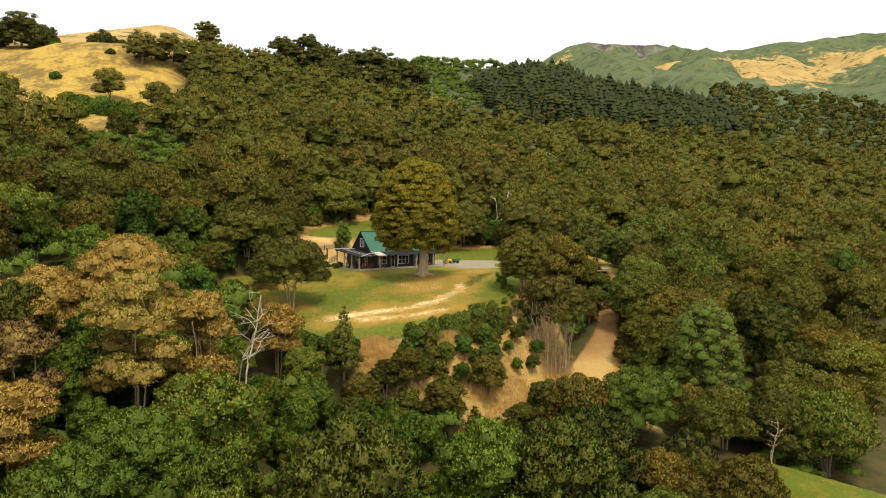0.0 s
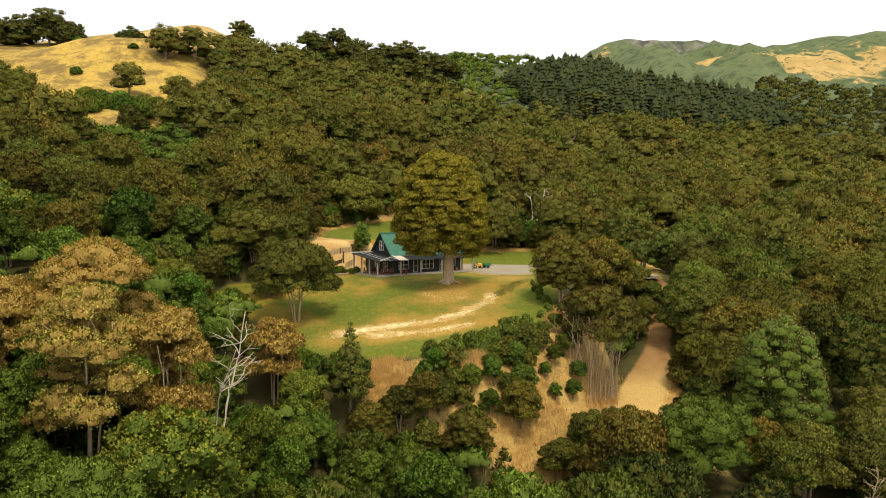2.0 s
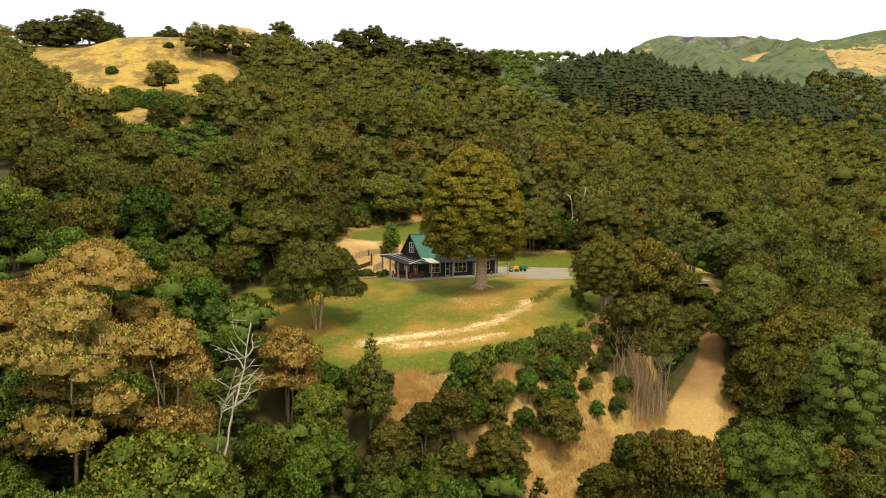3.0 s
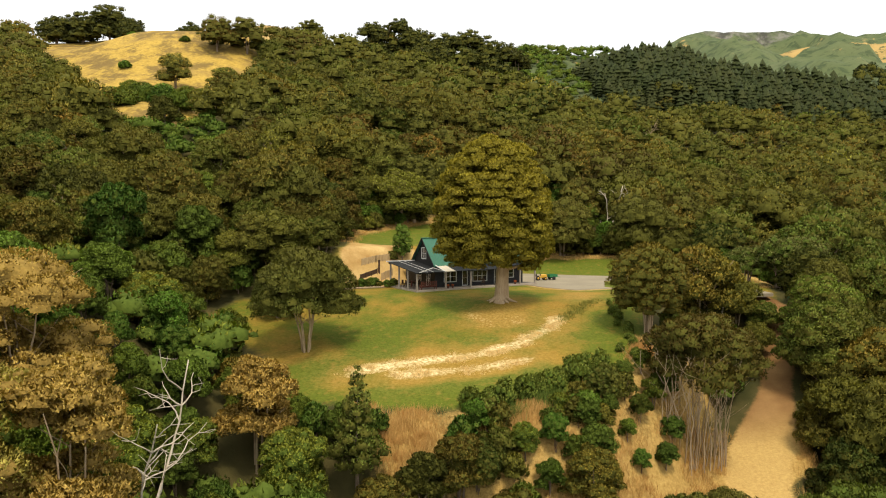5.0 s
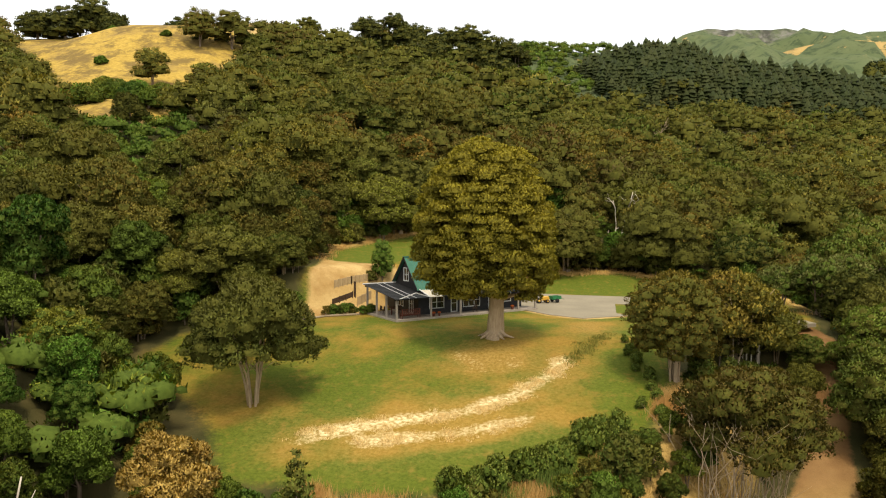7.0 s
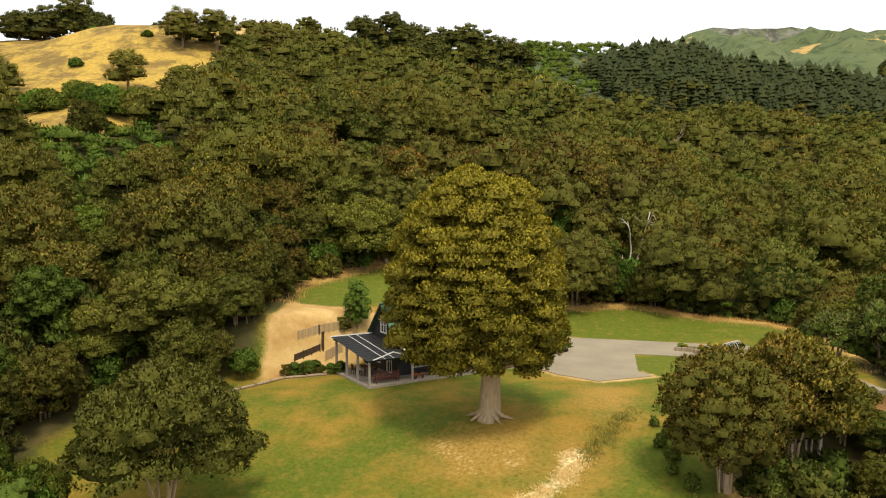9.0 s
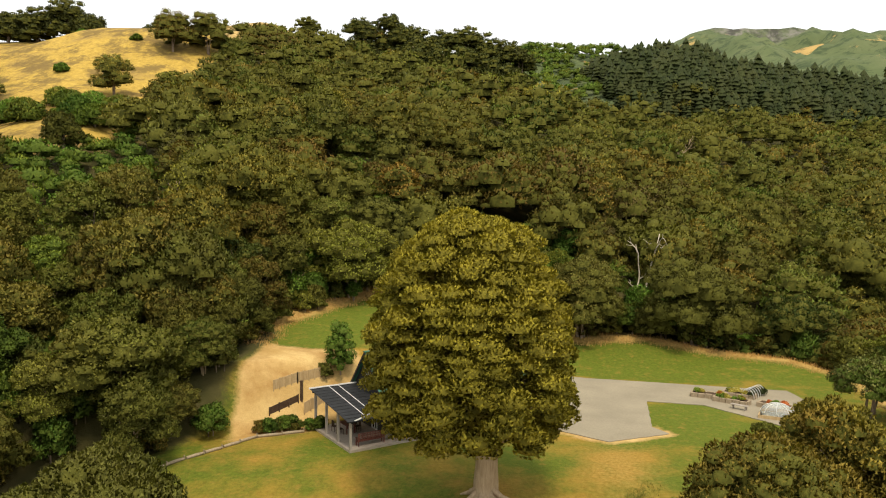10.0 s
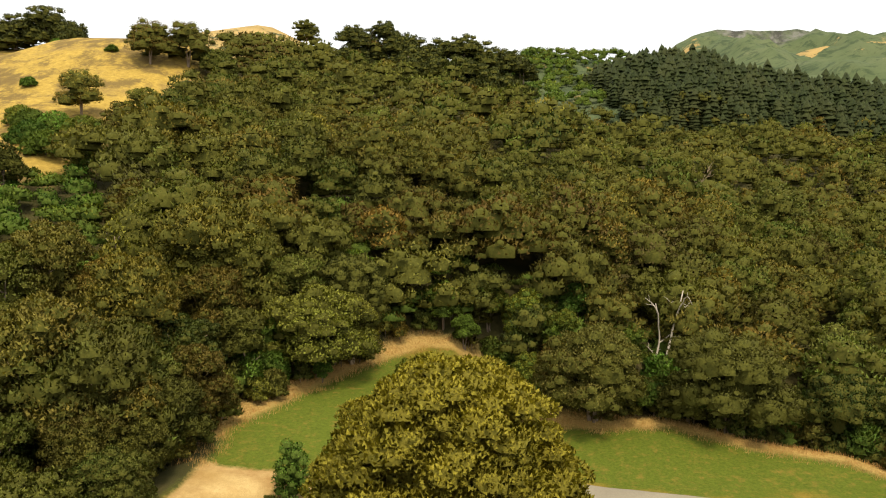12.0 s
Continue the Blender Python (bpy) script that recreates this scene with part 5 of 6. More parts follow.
POST_WOOD = plain_material("greyed_timber", (0.28, 0.24, 0.20), (0.42, 0.37, 0.31), 2.0, 0.85, 0.2, stretch=(6, 6, 0.8))
DECK_WOOD = plain_material("deck_timber", (0.30, 0.25, 0.20), (0.44, 0.38, 0.31), 2.0, 0.85, 0.2, stretch=(1, 8, 1))
RED_WOOD = plain_material("red_stained_wood", (0.10, 0.030, 0.020), (0.17, 0.055, 0.035), 4.0, 0.6, 0.3)
DARK_WOOD = plain_material("dark_stained_wood", (0.05, 0.030, 0.018), (0.10, 0.062, 0.036), 3.0, 0.8, 0.2)
TAN_WOOD = plain_material("new_sawn_timber", (0.42, 0.29, 0.14), (0.58, 0.43, 0.23), 2.0, 0.85, 0.2, stretch=(5, 5, 0.8))
LOG_WOOD = plain_material("weathered_log", (0.26, 0.20, 0.13), (0.42, 0.34, 0.23), 2.0, 0.9, 0.15, stretch=(5, 5, 0.8))
YELLOW = plain_material("yellow_paint", (0.62, 0.34, 0.03), (0.72, 0.42, 0.05), 3.0, 0.45, 0.4)
GREEN_PAINT = plain_material("green_paint", (0.02, 0.16, 0.06), (0.04, 0.22, 0.08), 3.0, 0.45, 0.4)
RUBBER = plain_material("rubber", (0.02, 0.02, 0.02), (0.035, 0.035, 0.035), 5.0, 0.9, 0.2)
PVC = plain_material("white_plastic_pipe", (0.70, 0.70, 0.68), (0.80, 0.80, 0.78), 3.0, 0.5, 0.4)
SOIL = plain_material("garden_soil", (0.05, 0.032, 0.02), (0.10, 0.065, 0.04), 4.0, 0.95, 0.1)
ORANGE_FLOWER = plain_material("orange_flowers", (0.42, 0.09, 0.02), (0.56, 0.17, 0.035), 6.0, 0.7, 0.2)
GREEN_CLOTH = plain_material("green_canvas", (0.02, 0.20, 0.10), (0.03, 0.28, 0.14), 3.0, 0.7, 0.2)
STONE = plain_material("pale_stone", (0.40, 0.36, 0.29), (0.56, 0.50, 0.41), 2.5, 0.9, 0.2)
GRAVEL_M = plain_material("gravel", (0.255, 0.222, 0.160), (0.345, 0.300, 0.215), 0.22, 0.95, 0.05, bump=0.8, fine=7)


def glass_material():
    n = Nodes("window_glass", 0.05, 0.5)
    n.bsdf.inputs["Roughness"].default_value = 0.04
    return n.colour((0.012, 0.014, 0.016))


GLASS = glass_material()


def cover_material():
    n = Nodes("clear_plastic_cover", 0.25, 0.5)
    n.bsdf.inputs["Transmission Weight"].default_value = 0.75
    n.bsdf.inputs["IOR"].default_value = 1.15
    return n.colour((0.78, 0.84, 0.84))


COVER = cover_material()

# ---- gravel yard ----
def build_gravel():
    bm = bmesh.new()
    rng = np.random.default_rng(40)
    ring = []
    for (ax, ay), (bx, by) in zip(GRAVEL, GRAVEL[1:] + GRAVEL[:1]):
        k = max(2, int(math.hypot(bx - ax, by - ay) / 0.7))
        for i in range(k):
            ring.append((ax + (bx - ax) * i / k + rng.uniform(-0.05, 0.05), ay + (by - ay) * i / k + rng.uniform(-0.05, 0.05)))
    top = [bm.verts.new((x, y, 0.06)) for x, y in ring]
    low = [bm.verts.new((x * 1.0, y, -0.35)) for x, y in ring]
    bm.faces.new(top)
    for i in range(len(ring)):
        bm.faces.new((top[i - 1], low[i - 1], low[i], top[i]))
    bmesh.ops.recalc_face_normals(bm, faces=bm.faces[:])
    bmesh.ops.triangulate(bm, faces=bm.faces[:])
    return tagged(part("gravel_yard", bm, GRAVEL_M), "pale grey gravel yard and path beside the house", "driveway", kind="structure")


build_gravel()

# ---- the house ----
HM = pose(HOUSE[0], HOUSE[1], 0, 0, 0, HOUSE[2])
house = new("house")
house.matrix_basis = HM
tagged(house, "black weatherboard cottage with a steep green gable roof and verandah", "house")
U0, U1, V0, V1, EAVE, RIDGE, VM = 4.0, 18.6, 2.2, 7.8, 3.25, 6.45, 5.0


def build_house():
    # foundation and walls with openings: each wall is a row of boards round its windows
    part("foundation", Shape().box((U0 - 0.05, V0 - 0.05, -0.6), (U1 + 0.05, V1 + 2.1, 0.16)), STONE, house)
    front = [(5.4, 7.4, 0.75, 2.2), (8.3, 9.2, 0.2, 2.25), (10.0, 12.4, 0.65, 2.2), (13.6, 14.5, 0.2, 2.25), (15.2, 17.0, 0.9, 2.2)]
    gable = [(4.35, 5.55, 3.75, 5.3), (3.3, 4.3, 0.2, 2.3), (5.6, 6.9, 0.75, 2.2)]

    def boarded(name, length, top, holes, place):
        """Lapped boards from the ground up, cut round the openings. place: (along, depth, z) to the house's axes."""
        s, z = Shape(), 0.16
        while z < top(0)[2] - 0.01:
            h = min(0.18, top(0)[2] - z)
            lo, hi = top(z + h * 0.5)[:2]
            cuts = [lo] + [c for a, b, c0, c1 in holes if c0 < z + h * 0.6 < c1 for c in (a, b)] + [hi]
            for a, b in zip(cuts[::2], cuts[1::2]):
                if b - a > 0.02:
                    v = [place(p, d, q) for p, d, q in ((a, -0.02, z), (b, -0.02, z), (b, 0.0, z + h + 0.01), (a, 0.0, z + h + 0.01), (a, 0.14, z), (b, 0.14, z), (b, 0.14, z + h + 0.01), (a, 0.14, z + h + 0.01))]
                    s.add(v, None, [(0, 1, 2, 3), (5, 4, 7, 6), (1, 5, 6, 2), (4, 0, 3, 7), (3, 2, 6, 7), (4, 5, 1, 0)])
            z += 0.18
        return part(name, s, BOARD_BLACK, house)

    boarded("front_wall", U1 - U0, lambda z: (U0, U1, EAVE), front, lambda p, d, q: (p, V0 + d, q))
    boarded("back_wall", U1 - U0, lambda z: (U0, U1, EAVE), [], lambda p, d, q: (p, V1 - d, q))
    slope = (VM - V0) / (RIDGE - EAVE)

    def rake(z):
        inset = max(0.0, z - EAVE) * slope
        return V0 + inset, V1 - inset, RIDGE

    boarded("gable_wall", V1 - V0, rake, gable, lambda p, d, q: (U0 + d, p, q))
    boarded("end_wall", V1 - V0, rake, [], lambda p, d, q: (U1 - d, p, q))

    def window(a, b, c0, c1, place, lights, door=False):
        w = new("door" if door else "window")
        w.parent = house
        f = Shape()
        for p0, p1, q0, q1 in ((a, a + 0.08, c0, c1), (b - 0.08, b, c0, c1), (a + 0.08, b - 0.08, c0, c0 + 0.08), (a + 0.08, b - 0.08, c1 - 0.08, c1)):
            f.add([place(p, d, q) for d in (-0.06, 0.1) for p, q in ((p0, q0), (p1, q0), (p1, q1), (p0, q1))], None, [(0, 1, 2, 3), (7, 6, 5, 4), (0, 4, 5, 1), (1, 5, 6, 2), (2, 6, 7, 3), (3, 7, 4, 0)])
        part("frame", f, WHITE, w)
        step_u = (b - a - 0.16) / lights
        for i in range(lights):
            p0, p1 = a + 0.08 + i * step_u, a + 0.08 + (i + 1) * step_u
            rows = ((c0 + 0.08, c0 + 0.08 + (c1 - c0 - 0.16) * 0.5), (c0 + 0.08 + (c1 - c0 - 0.16) * 0.5, c1 - 0.08))
            for q0, q1 in rows:
                part("pane", Shape().add([place(p, d, q) for d in (0.02, 0.035) for p, q in ((p0 + 0.02, q0 + 0.02), (p1 - 0.02, q0 + 0.02), (p1 - 0.02, q1 - 0.02), (p0 + 0.02, q1 - 0.02))], None,
                                         [(0, 1, 2, 3), (7, 6, 5, 4), (0, 4, 5, 1), (1, 5, 6, 2), (2, 6, 7, 3), (3, 7, 4, 0)]), GLASS, w)
            bar = Shape()
            bar.add([place(p, d, q) for d in (-0.03, 0.06) for p, q in ((p0, rows[0][1] - 0.025), (p1, rows[0][1] - 0.025), (p1, rows[0][1] + 0.025), (p0, rows[0][1] + 0.025))], None,
                    [(0, 1, 2, 3), (7, 6, 5, 4), (0, 4, 5, 1), (1, 5, 6, 2), (2, 6, 7, 3), (3, 7, 4, 0)])
            if i:
                bar.add([place(p, d, q) for d in (-0.035, 0.065) for p, q in ((p0 - 0.03, c0 + 0.08), (p0 + 0.03, c0 + 0.08), (p0 + 0.03, c1 - 0.08), (p0 - 0.03, c1 - 0.08))], None,
                        [(0, 1, 2, 3), (7, 6, 5, 4), (0, 4, 5, 1), (1, 5, 6, 2), (2, 6, 7, 3), (3, 7, 4, 0)])
            part("glazing_bar", bar, WHITE, w)

    for k, (a, b, c0, c1) in enumerate(front):
        window(a, b, c0, c1, lambda p, d, q: (p, V0 + d, q), 3 if b - a > 2.2 else 2 if b - a > 1.2 else 1, c0 < 0.5)
    for k, (a, b, c0, c1) in enumerate(gable):
        window(a, b, c0, c1, lambda p, d, q: (U0 + d, p, q), 2, c0 < 0.5)

    # steep ribbed roof
    for side, name in ((-1, "front_roof"), (1, "back_roof")):
        s = Shape()
        lo, hi = Vector((0, VM + side * (VM - V0 + 0.28), EAVE - 0.32)), Vector((0, VM, RIDGE + 0.06))
        n = (hi - lo).cross(Vector((1, 0, 0))).normalized()
        n = n if n.z > 0 else -n
        x = U0 - 0.35
        while x < U1 + 0.3:
            for w, h in ((0.18, 0.05), (0.07, 0.09)):
                v = [Vector((x + a, 0, 0)) + p + n * b for p in (lo, hi) for a, b in ((0, 0), (w, 0), (w, h), (0, h))]
                s.add(v, None, [(3, 2, 1, 0), (4, 5, 6, 7), (0, 1, 5, 4), (1, 2, 6, 5), (2, 3, 7, 6), (3, 0, 4, 7)])
                x += w
        part(name, s, ROOF_GREEN, house)
    part("ridge_cap", Shape().beam((U0 - 0.4, VM, RIDGE + 0.13), (U1 + 0.4, VM, RIDGE + 0.13), 0.36, 0.07), ROOF_GREEN, house)
    for side in (-1, 1):
        part("bargeboard", Shape().beam((U0 - 0.36, VM + side * (VM - V0 + 0.25), EAVE - 0.24), (U0 - 0.36, VM, RIDGE + 0.02), 0.05, 0.2, (0, 0, 1)), BOARD_BLACK, house)
    # verandah along the front and lean-to behind
    s, cream, x = Shape(), Shape(), U0 + 0.1
    while x < U1 + 0.6:
        for w, h in ((0.16, 0.03), (0.07, 0.06)):
            lo, hi = Vector((x, -0.3, 2.42)), Vector((x, V0 + 0.1, 3.05))
            (s if x > U0 + 1.5 else cream).add([p + Vector((a, 0, b)) for p in (lo, hi) for a, b in ((0, 0), (w, 0), (w, h), (0, h))], None, [(3, 2, 1, 0), (4, 5, 6, 7), (0, 1, 5, 4), (1, 2, 6, 5), (2, 3, 7, 6), (3, 0, 4, 7)])
            x += w
    part("verandah_roof", s, ROOF_DARK, house, "dark ribbed verandah roof")
    part("verandah_roof", cream, ROOF_CREAM, house, "cream end sheet of the verandah roof")
    part("lean_to", Shape().box((U0, V1 + 0.003, 0.16), (U1 - 3, V1 + 2.0, 2.4)), BOARD_BLACK, house)
    part("lean_to_roof", Shape().beam((U0 / 2 + U1 / 2 - 1.5, V1 - 0.1, 3.12), (U0 / 2 + U1 / 2 - 1.5, V1 + 2.3, 2.48), U1 - U0 - 2.5, 0.08), ROOF_DARK, house)
    for u in (4.3, 8.2, 12.4, 16.4, 19.0):
        part("verandah_post", Shape().box((u - 0.09, -0.09, -0.2), (u + 0.09, 0.09, 2.36), bevel=0.015), POST_WOOD, house)
    part("verandah_beam", Shape().box((4.0, -0.06, 2.363), (19.2, 0.06, 2.5)), BOARD_BLACK, house)
    # deck with its open roof
    for k in range(30):
        part("deck_board", Shape().box((-0.1 + 0.14 * k, -0.15, 0.163), (0.025 + 0.14 * k, 7.1, 0.195)), DECK_WOOD, house)
    for k in range(15):
        part("deck_board", Shape().box((4.12, -0.15 + 0.14 * k, 0.163), (19.2, -0.025 + 0.14 * k, 0.195)), DECK_WOOD, house)
    part("deck_edge", Shape().box((-0.16, -0.2, -0.7), (19.25, -0.153, 0.19)).box((-0.16, -0.15, -0.7), (-0.113, 7.15, 0.19)), DECK_WOOD, house)
    for v in (0.0, 2.3, 4.6, 6.9):
        part("verandah_post", Shape().box((-0.09, v - 0.09, -0.4), (0.09, v + 0.09, 2.30 + 0.125 * v), bevel=0.015), POST_WOOD, house)
    rise = lambda v: 2.42 + 0.125 * (v + 0.35)
    for v in (0.0, 6.9):
        part("roof_beam", Shape().box((-0.3, v - 0.05, rise(v) - 0.2), (3.95, v + 0.05, rise(v) - 0.04)), BOARD_BLACK, house)
    part("roof_beam", Shape().beam((0.0, -0.35, rise(-0.35) - 0.09), (0.0, 7.2, rise(7.2) - 0.09), 0.12, 0.12), BOARD_BLACK, house)
    for k in range(5):
        u0, u1 = -0.35 + 0.87 * k, 0.50 + 0.87 * k
        part("roof_panel", Shape().add([(u, v, rise(v) + d) for d in (0, 0.03) for u, v in ((u0, -0.35), (u1, -0.35), (u1, 7.3), (u0, 7.3))], None,
                                       [(3, 2, 1, 0), (4, 5, 6, 7), (0, 1, 5, 4), (1, 2, 6, 5), (2, 3, 7, 6), (3, 0, 4, 7)]), ROOF_DARK, house)
        if k in (2, 3):
            part("batten", Shape().beam((u0 - 0.01, -0.35, rise(-0.35) + 0.05), (u0 - 0.01, 7.3, rise(7.3) + 0.05), 0.045, 0.04), WHITE, house)
    for v in np.arange(0.3, 7.2, 0.62):
        part("rafter", Shape().box((-0.34, v - 0.02, rise(v) + 0.033), (3.95, v + 0.02, rise(v) + 0.06)), BOARD_BLACK, house)
    part("batten", Shape().box((-0.4, 7.303, rise(7.3) - 0.02), (4.0, 7.4, rise(7.3) + 0.12)), WHITE, house)
    part("batten", Shape().beam((4.0, -0.32, 2.45), (4.0, V0, 3.12), 0.1, 0.1), WHITE, house)
    part("batten", Shape().beam((2.2, -0.3, 3.0), (0.2, -0.3, 2.45), 0.08, 0.08), WHITE, house)
    part("batten", Shape().beam((2.2, -0.3, 3.0), (3.9, -0.3, 2.5), 0.08, 0.08), WHITE, house)


build_house()


# ---- on the deck ----
def bench(u, v, turn, wide=2.0):
    ob = new("garden_bench")
    tagged(ob, "red-stained wooden bench with a lattice back on the deck", "bench")
    for k in range(4):
        part("seat_slat", Shape().box((-wide / 2, -0.22 + 0.12 * k, 0.42), (wide / 2, -0.12 + 0.12 * k, 0.45)), RED_WOOD, ob)
    for x in (-wide / 2 + 0.04, wide / 2 - 0.04):
        for y in (-0.2, 0.24):
            part("leg", Shape().box((x - 0.035, y - 0.035, 0), (x + 0.035, y + 0.035, 1.05 if y > 0 else 0.62)), RED_WOOD, ob)
        part("arm", Shape().box((x - 0.05, -0.28, 0.623), (x + 0.05, 0.2, 0.66)), RED_WOOD, ob)
    back = Shape()
    for k in range(10):
        x = -wide / 2 + 0.12 + k * (wide - 0.24) / 9
        back.box((x - 0.02, 0.23, 0.5), (x + 0.02, 0.255, 1.0))
    for z in (0.5, 0.66, 0.83, 1.0):
        back.box((-wide / 2 + 0.08, 0.2, z - 0.025), (wide / 2 - 0.08, 0.228, z + 0.025))
    part("lattice_back", back, RED_WOOD, ob)
    part("skirt", Shape().box((-wide / 2 + 0.08, -0.235, 0.22), (wide / 2 - 0.08, -0.205, 0.41)), RED_WOOD, ob)
    ob.matrix_basis = HM @ pose(u, v, 0.197, 0, 0, turn)
    return ob


def chair(u, v, turn):
    ob = new("deck_chair")
    tagged(ob, "dark wooden outdoor chair on the deck", "chair", "chairs on the deck")
    part("seat", Shape().box((-0.24, -0.24, 0.42), (0.24, 0.24, 0.46), bevel=0.01), DARK_WOOD, ob)
    for x in (-0.21, 0.21):
        for y in (-0.21, 0.21):
            part("leg", Shape().box((x - 0.02, y - 0.02, 0), (x + 0.02, y + 0.02, 0.417)), DARK_WOOD, ob)
    for k in range(4):
        part("back_slat", Shape().box((-0.22 + 0.12 * k, 0.2, 0.463), (-0.14 + 0.12 * k, 0.225, 0.95)), DARK_WOOD, ob)
    ob.matrix_basis = HM @ pose(u, v, 0.197, 0, 0, turn)
    return ob


def table(u, v):
    ob = new("outdoor_table")
    tagged(ob, "red-brown wooden table on the deck", "table")
    for k in range(6):
        part("table_board", Shape().box((-0.8, -0.45 + 0.152 * k, 0.71), (0.8, -0.31 + 0.152 * k, 0.745)), RED_WOOD, ob)
    for x in (-0.7, 0.7):
        for y in (-0.36, 0.36):
            part("leg", Shape().box((x - 0.04, y - 0.04, 0), (x + 0.04, y + 0.04, 0.707)), RED_WOOD, ob)
    ob.matrix_basis = HM @ pose(u, v, 0.197, 0, 0, 90)


bench(1.9, 0.45, 180, 2.3)
table(1.7, 4.3)
for q in ((0.9, 4.0, 90), (0.9, 4.9, 95), (2.5, 4.0, -90), (2.5, 4.8, -80), (10.8, 0.9, 160), (13.2, 1.0, 190)):
    chair(*q)


def flower_pot(u, v, r):
    ob = new("plant_pot")
    tagged(ob, "small pot of red flowers beside the verandah", "plant pot", "plant pots")
    part("pot", Shape(True).tube([(0, 0, 0), (0, 0, 0.12), (0, 0, 0.26), (0, 0, 0.28)], [r * 0.7, r * 0.85, r, r * 0.9], 12), RED_WOOD, ob)
    q = np.random.default_rng(int(u * 10))
    v_, t_, n_, _ = crown(q, [(0, 0, 0.38, r * 1.1), (r * 0.5, 0, 0.36, r * 0.7), (-r * 0.4, r * 0.3, 0.4, r * 0.7)], 160, 0.06)
    me = mesh_from("flowers", v_, t_, None, ORANGE_FLOWER)
    part("flowers", me, ORANGE_FLOWER, ob)
    ob.matrix_basis = HM @ pose(u, v, 0.197)


for q in ((4.8, 0.25, 0.16), (5.5, 0.2, 0.13), (15.8, 0.3, 0.17)):
    flower_pot(*q)


# ---- sandy bank: retaining walls, edging and bed ----
def board_wall(name, line, height, label, material, gap=0.55, post=0.09):
    ob = new(name)
    tagged(ob, label, "retaining wall")
    for (ax, ay, az), (bx, by, bz) in zip(line, line[1:]):
        a, b = Vector((ax, ay, az)), Vector((bx, by, bz))
        n = max(1, int((b - a).length / gap))
        for i in range(n + 1):
            p = a + (b - a) * i / n
            part("post", Shape().box((p.x - post / 2, p.y - post / 2, p.z - 0.7), (p.x + post / 2, p.y + post / 2, p.z + height + 0.06 * math.sin(i * 2.2))), material, ob)
        side = (b - a).cross(Vector((0, 0, 1))).normalized() * -0.07
        rows = max(2, int(height / 0.19))
        for k in range(rows):
            z = Vector((0, 0, -0.15 + (k + 0.5) * (height + 0.1) / rows))
            part("board", Shape().beam(a + side + z, b + side + z, 0.04, (height + 0.1) / rows - 0.015), material, ob)
    return ob


def on_land(x, y, up=0.0):
    return x, y, ground_z(x, y) + up


board_wall("retaining_wall", [on_land(-23.1, 134.0), on_land(-21.5, 135.7), on_land(-19.5, 137.6)], 1.0, "upright-board retaining wall of new timber across the sandy bank", TAN_WOOD)
board_wall("retaining_wall", [on_land(-20.4, 134.3), on_land(-19.2, 136.0)], 1.1, "timber retaining wall between the house and the bank", TAN_WOOD)
board_wall("boat_shaped_edging", [on_land(-22.9, 132.5), on_land(-21.1, 134.7)], 0.75, "dark stained board edging stepping up the bank", DARK_WOOD, 0.9)
part_post = new("gate_post")
tagged(part_post, "dark timber gate post on the sandy bank", "post")
part("post", Shape().box((-0.11, -0.11, -0.5), (0.11, 0.11, 1.7), bevel=0.02), DARK_WOOD, part_post)
part("cap", Shape().box((-0.14, -0.14, 1.703), (0.14, 0.14, 1.76), bevel=0.01), DARK_WOOD, part_post)
part_post.matrix_basis = pose(*on_land(-20.9, 135.0))


def log_edging(line):
    ob = new("log_edging")
    tagged(ob, "low weathered log edging between lawn and sandy bank", "edging")
    q = np.random.default_rng(44)
    for (ax, ay), (bx, by) in zip(line, line[1:]):
        n = max(1, int(math.hypot(bx - ax, by - ay) / 1.5))
        for i in range(n):
            p0, p1 = np.array([ax, ay]) + np.array([bx - ax, by - ay]) * i / n, np.array([ax, ay]) + np.array([bx - ax, by - ay]) * (i + 0.97) / n
            p0, p1 = p0 + q.uniform(-0.08, 0.08, 2), p1 + q.uniform(-0.08, 0.08, 2)
            part("log", Shape(True).tube([on_land(*p0, 0.10), on_land(*((p0 + p1) / 2), 0.11), on_land(*p1, 0.09)], [0.12, 0.13, 0.11], 7), LOG_WOOD, ob)
            part("stake", Shape().box((p1[0] - 0.04, p1[1] - 0.04, ground_z(*p1) - 0.3), (p1[0] + 0.04, p1[1] + 0.04, ground_z(*p1) + 0.34)), LOG_WOOD, ob)


log_edging([(-27.5, 121.0), (-25.2, 125.0), (-22.6, 129.3), (-19.3, 131.3)])
bed = np.random.default_rng(45)
for k in range(11):
    f = k / 10
    plant("shrub", -23.0 + 4.6 * f + bed.uniform(-0.3, 0.3), 130.0 + 2.0 * f + bed.uniform(0, 0.8), bed.uniform(0.32, 0.55), which=1 if k % 3 else 0)
plant("shrub", -19.6, 137.5, 0.6, which=0)


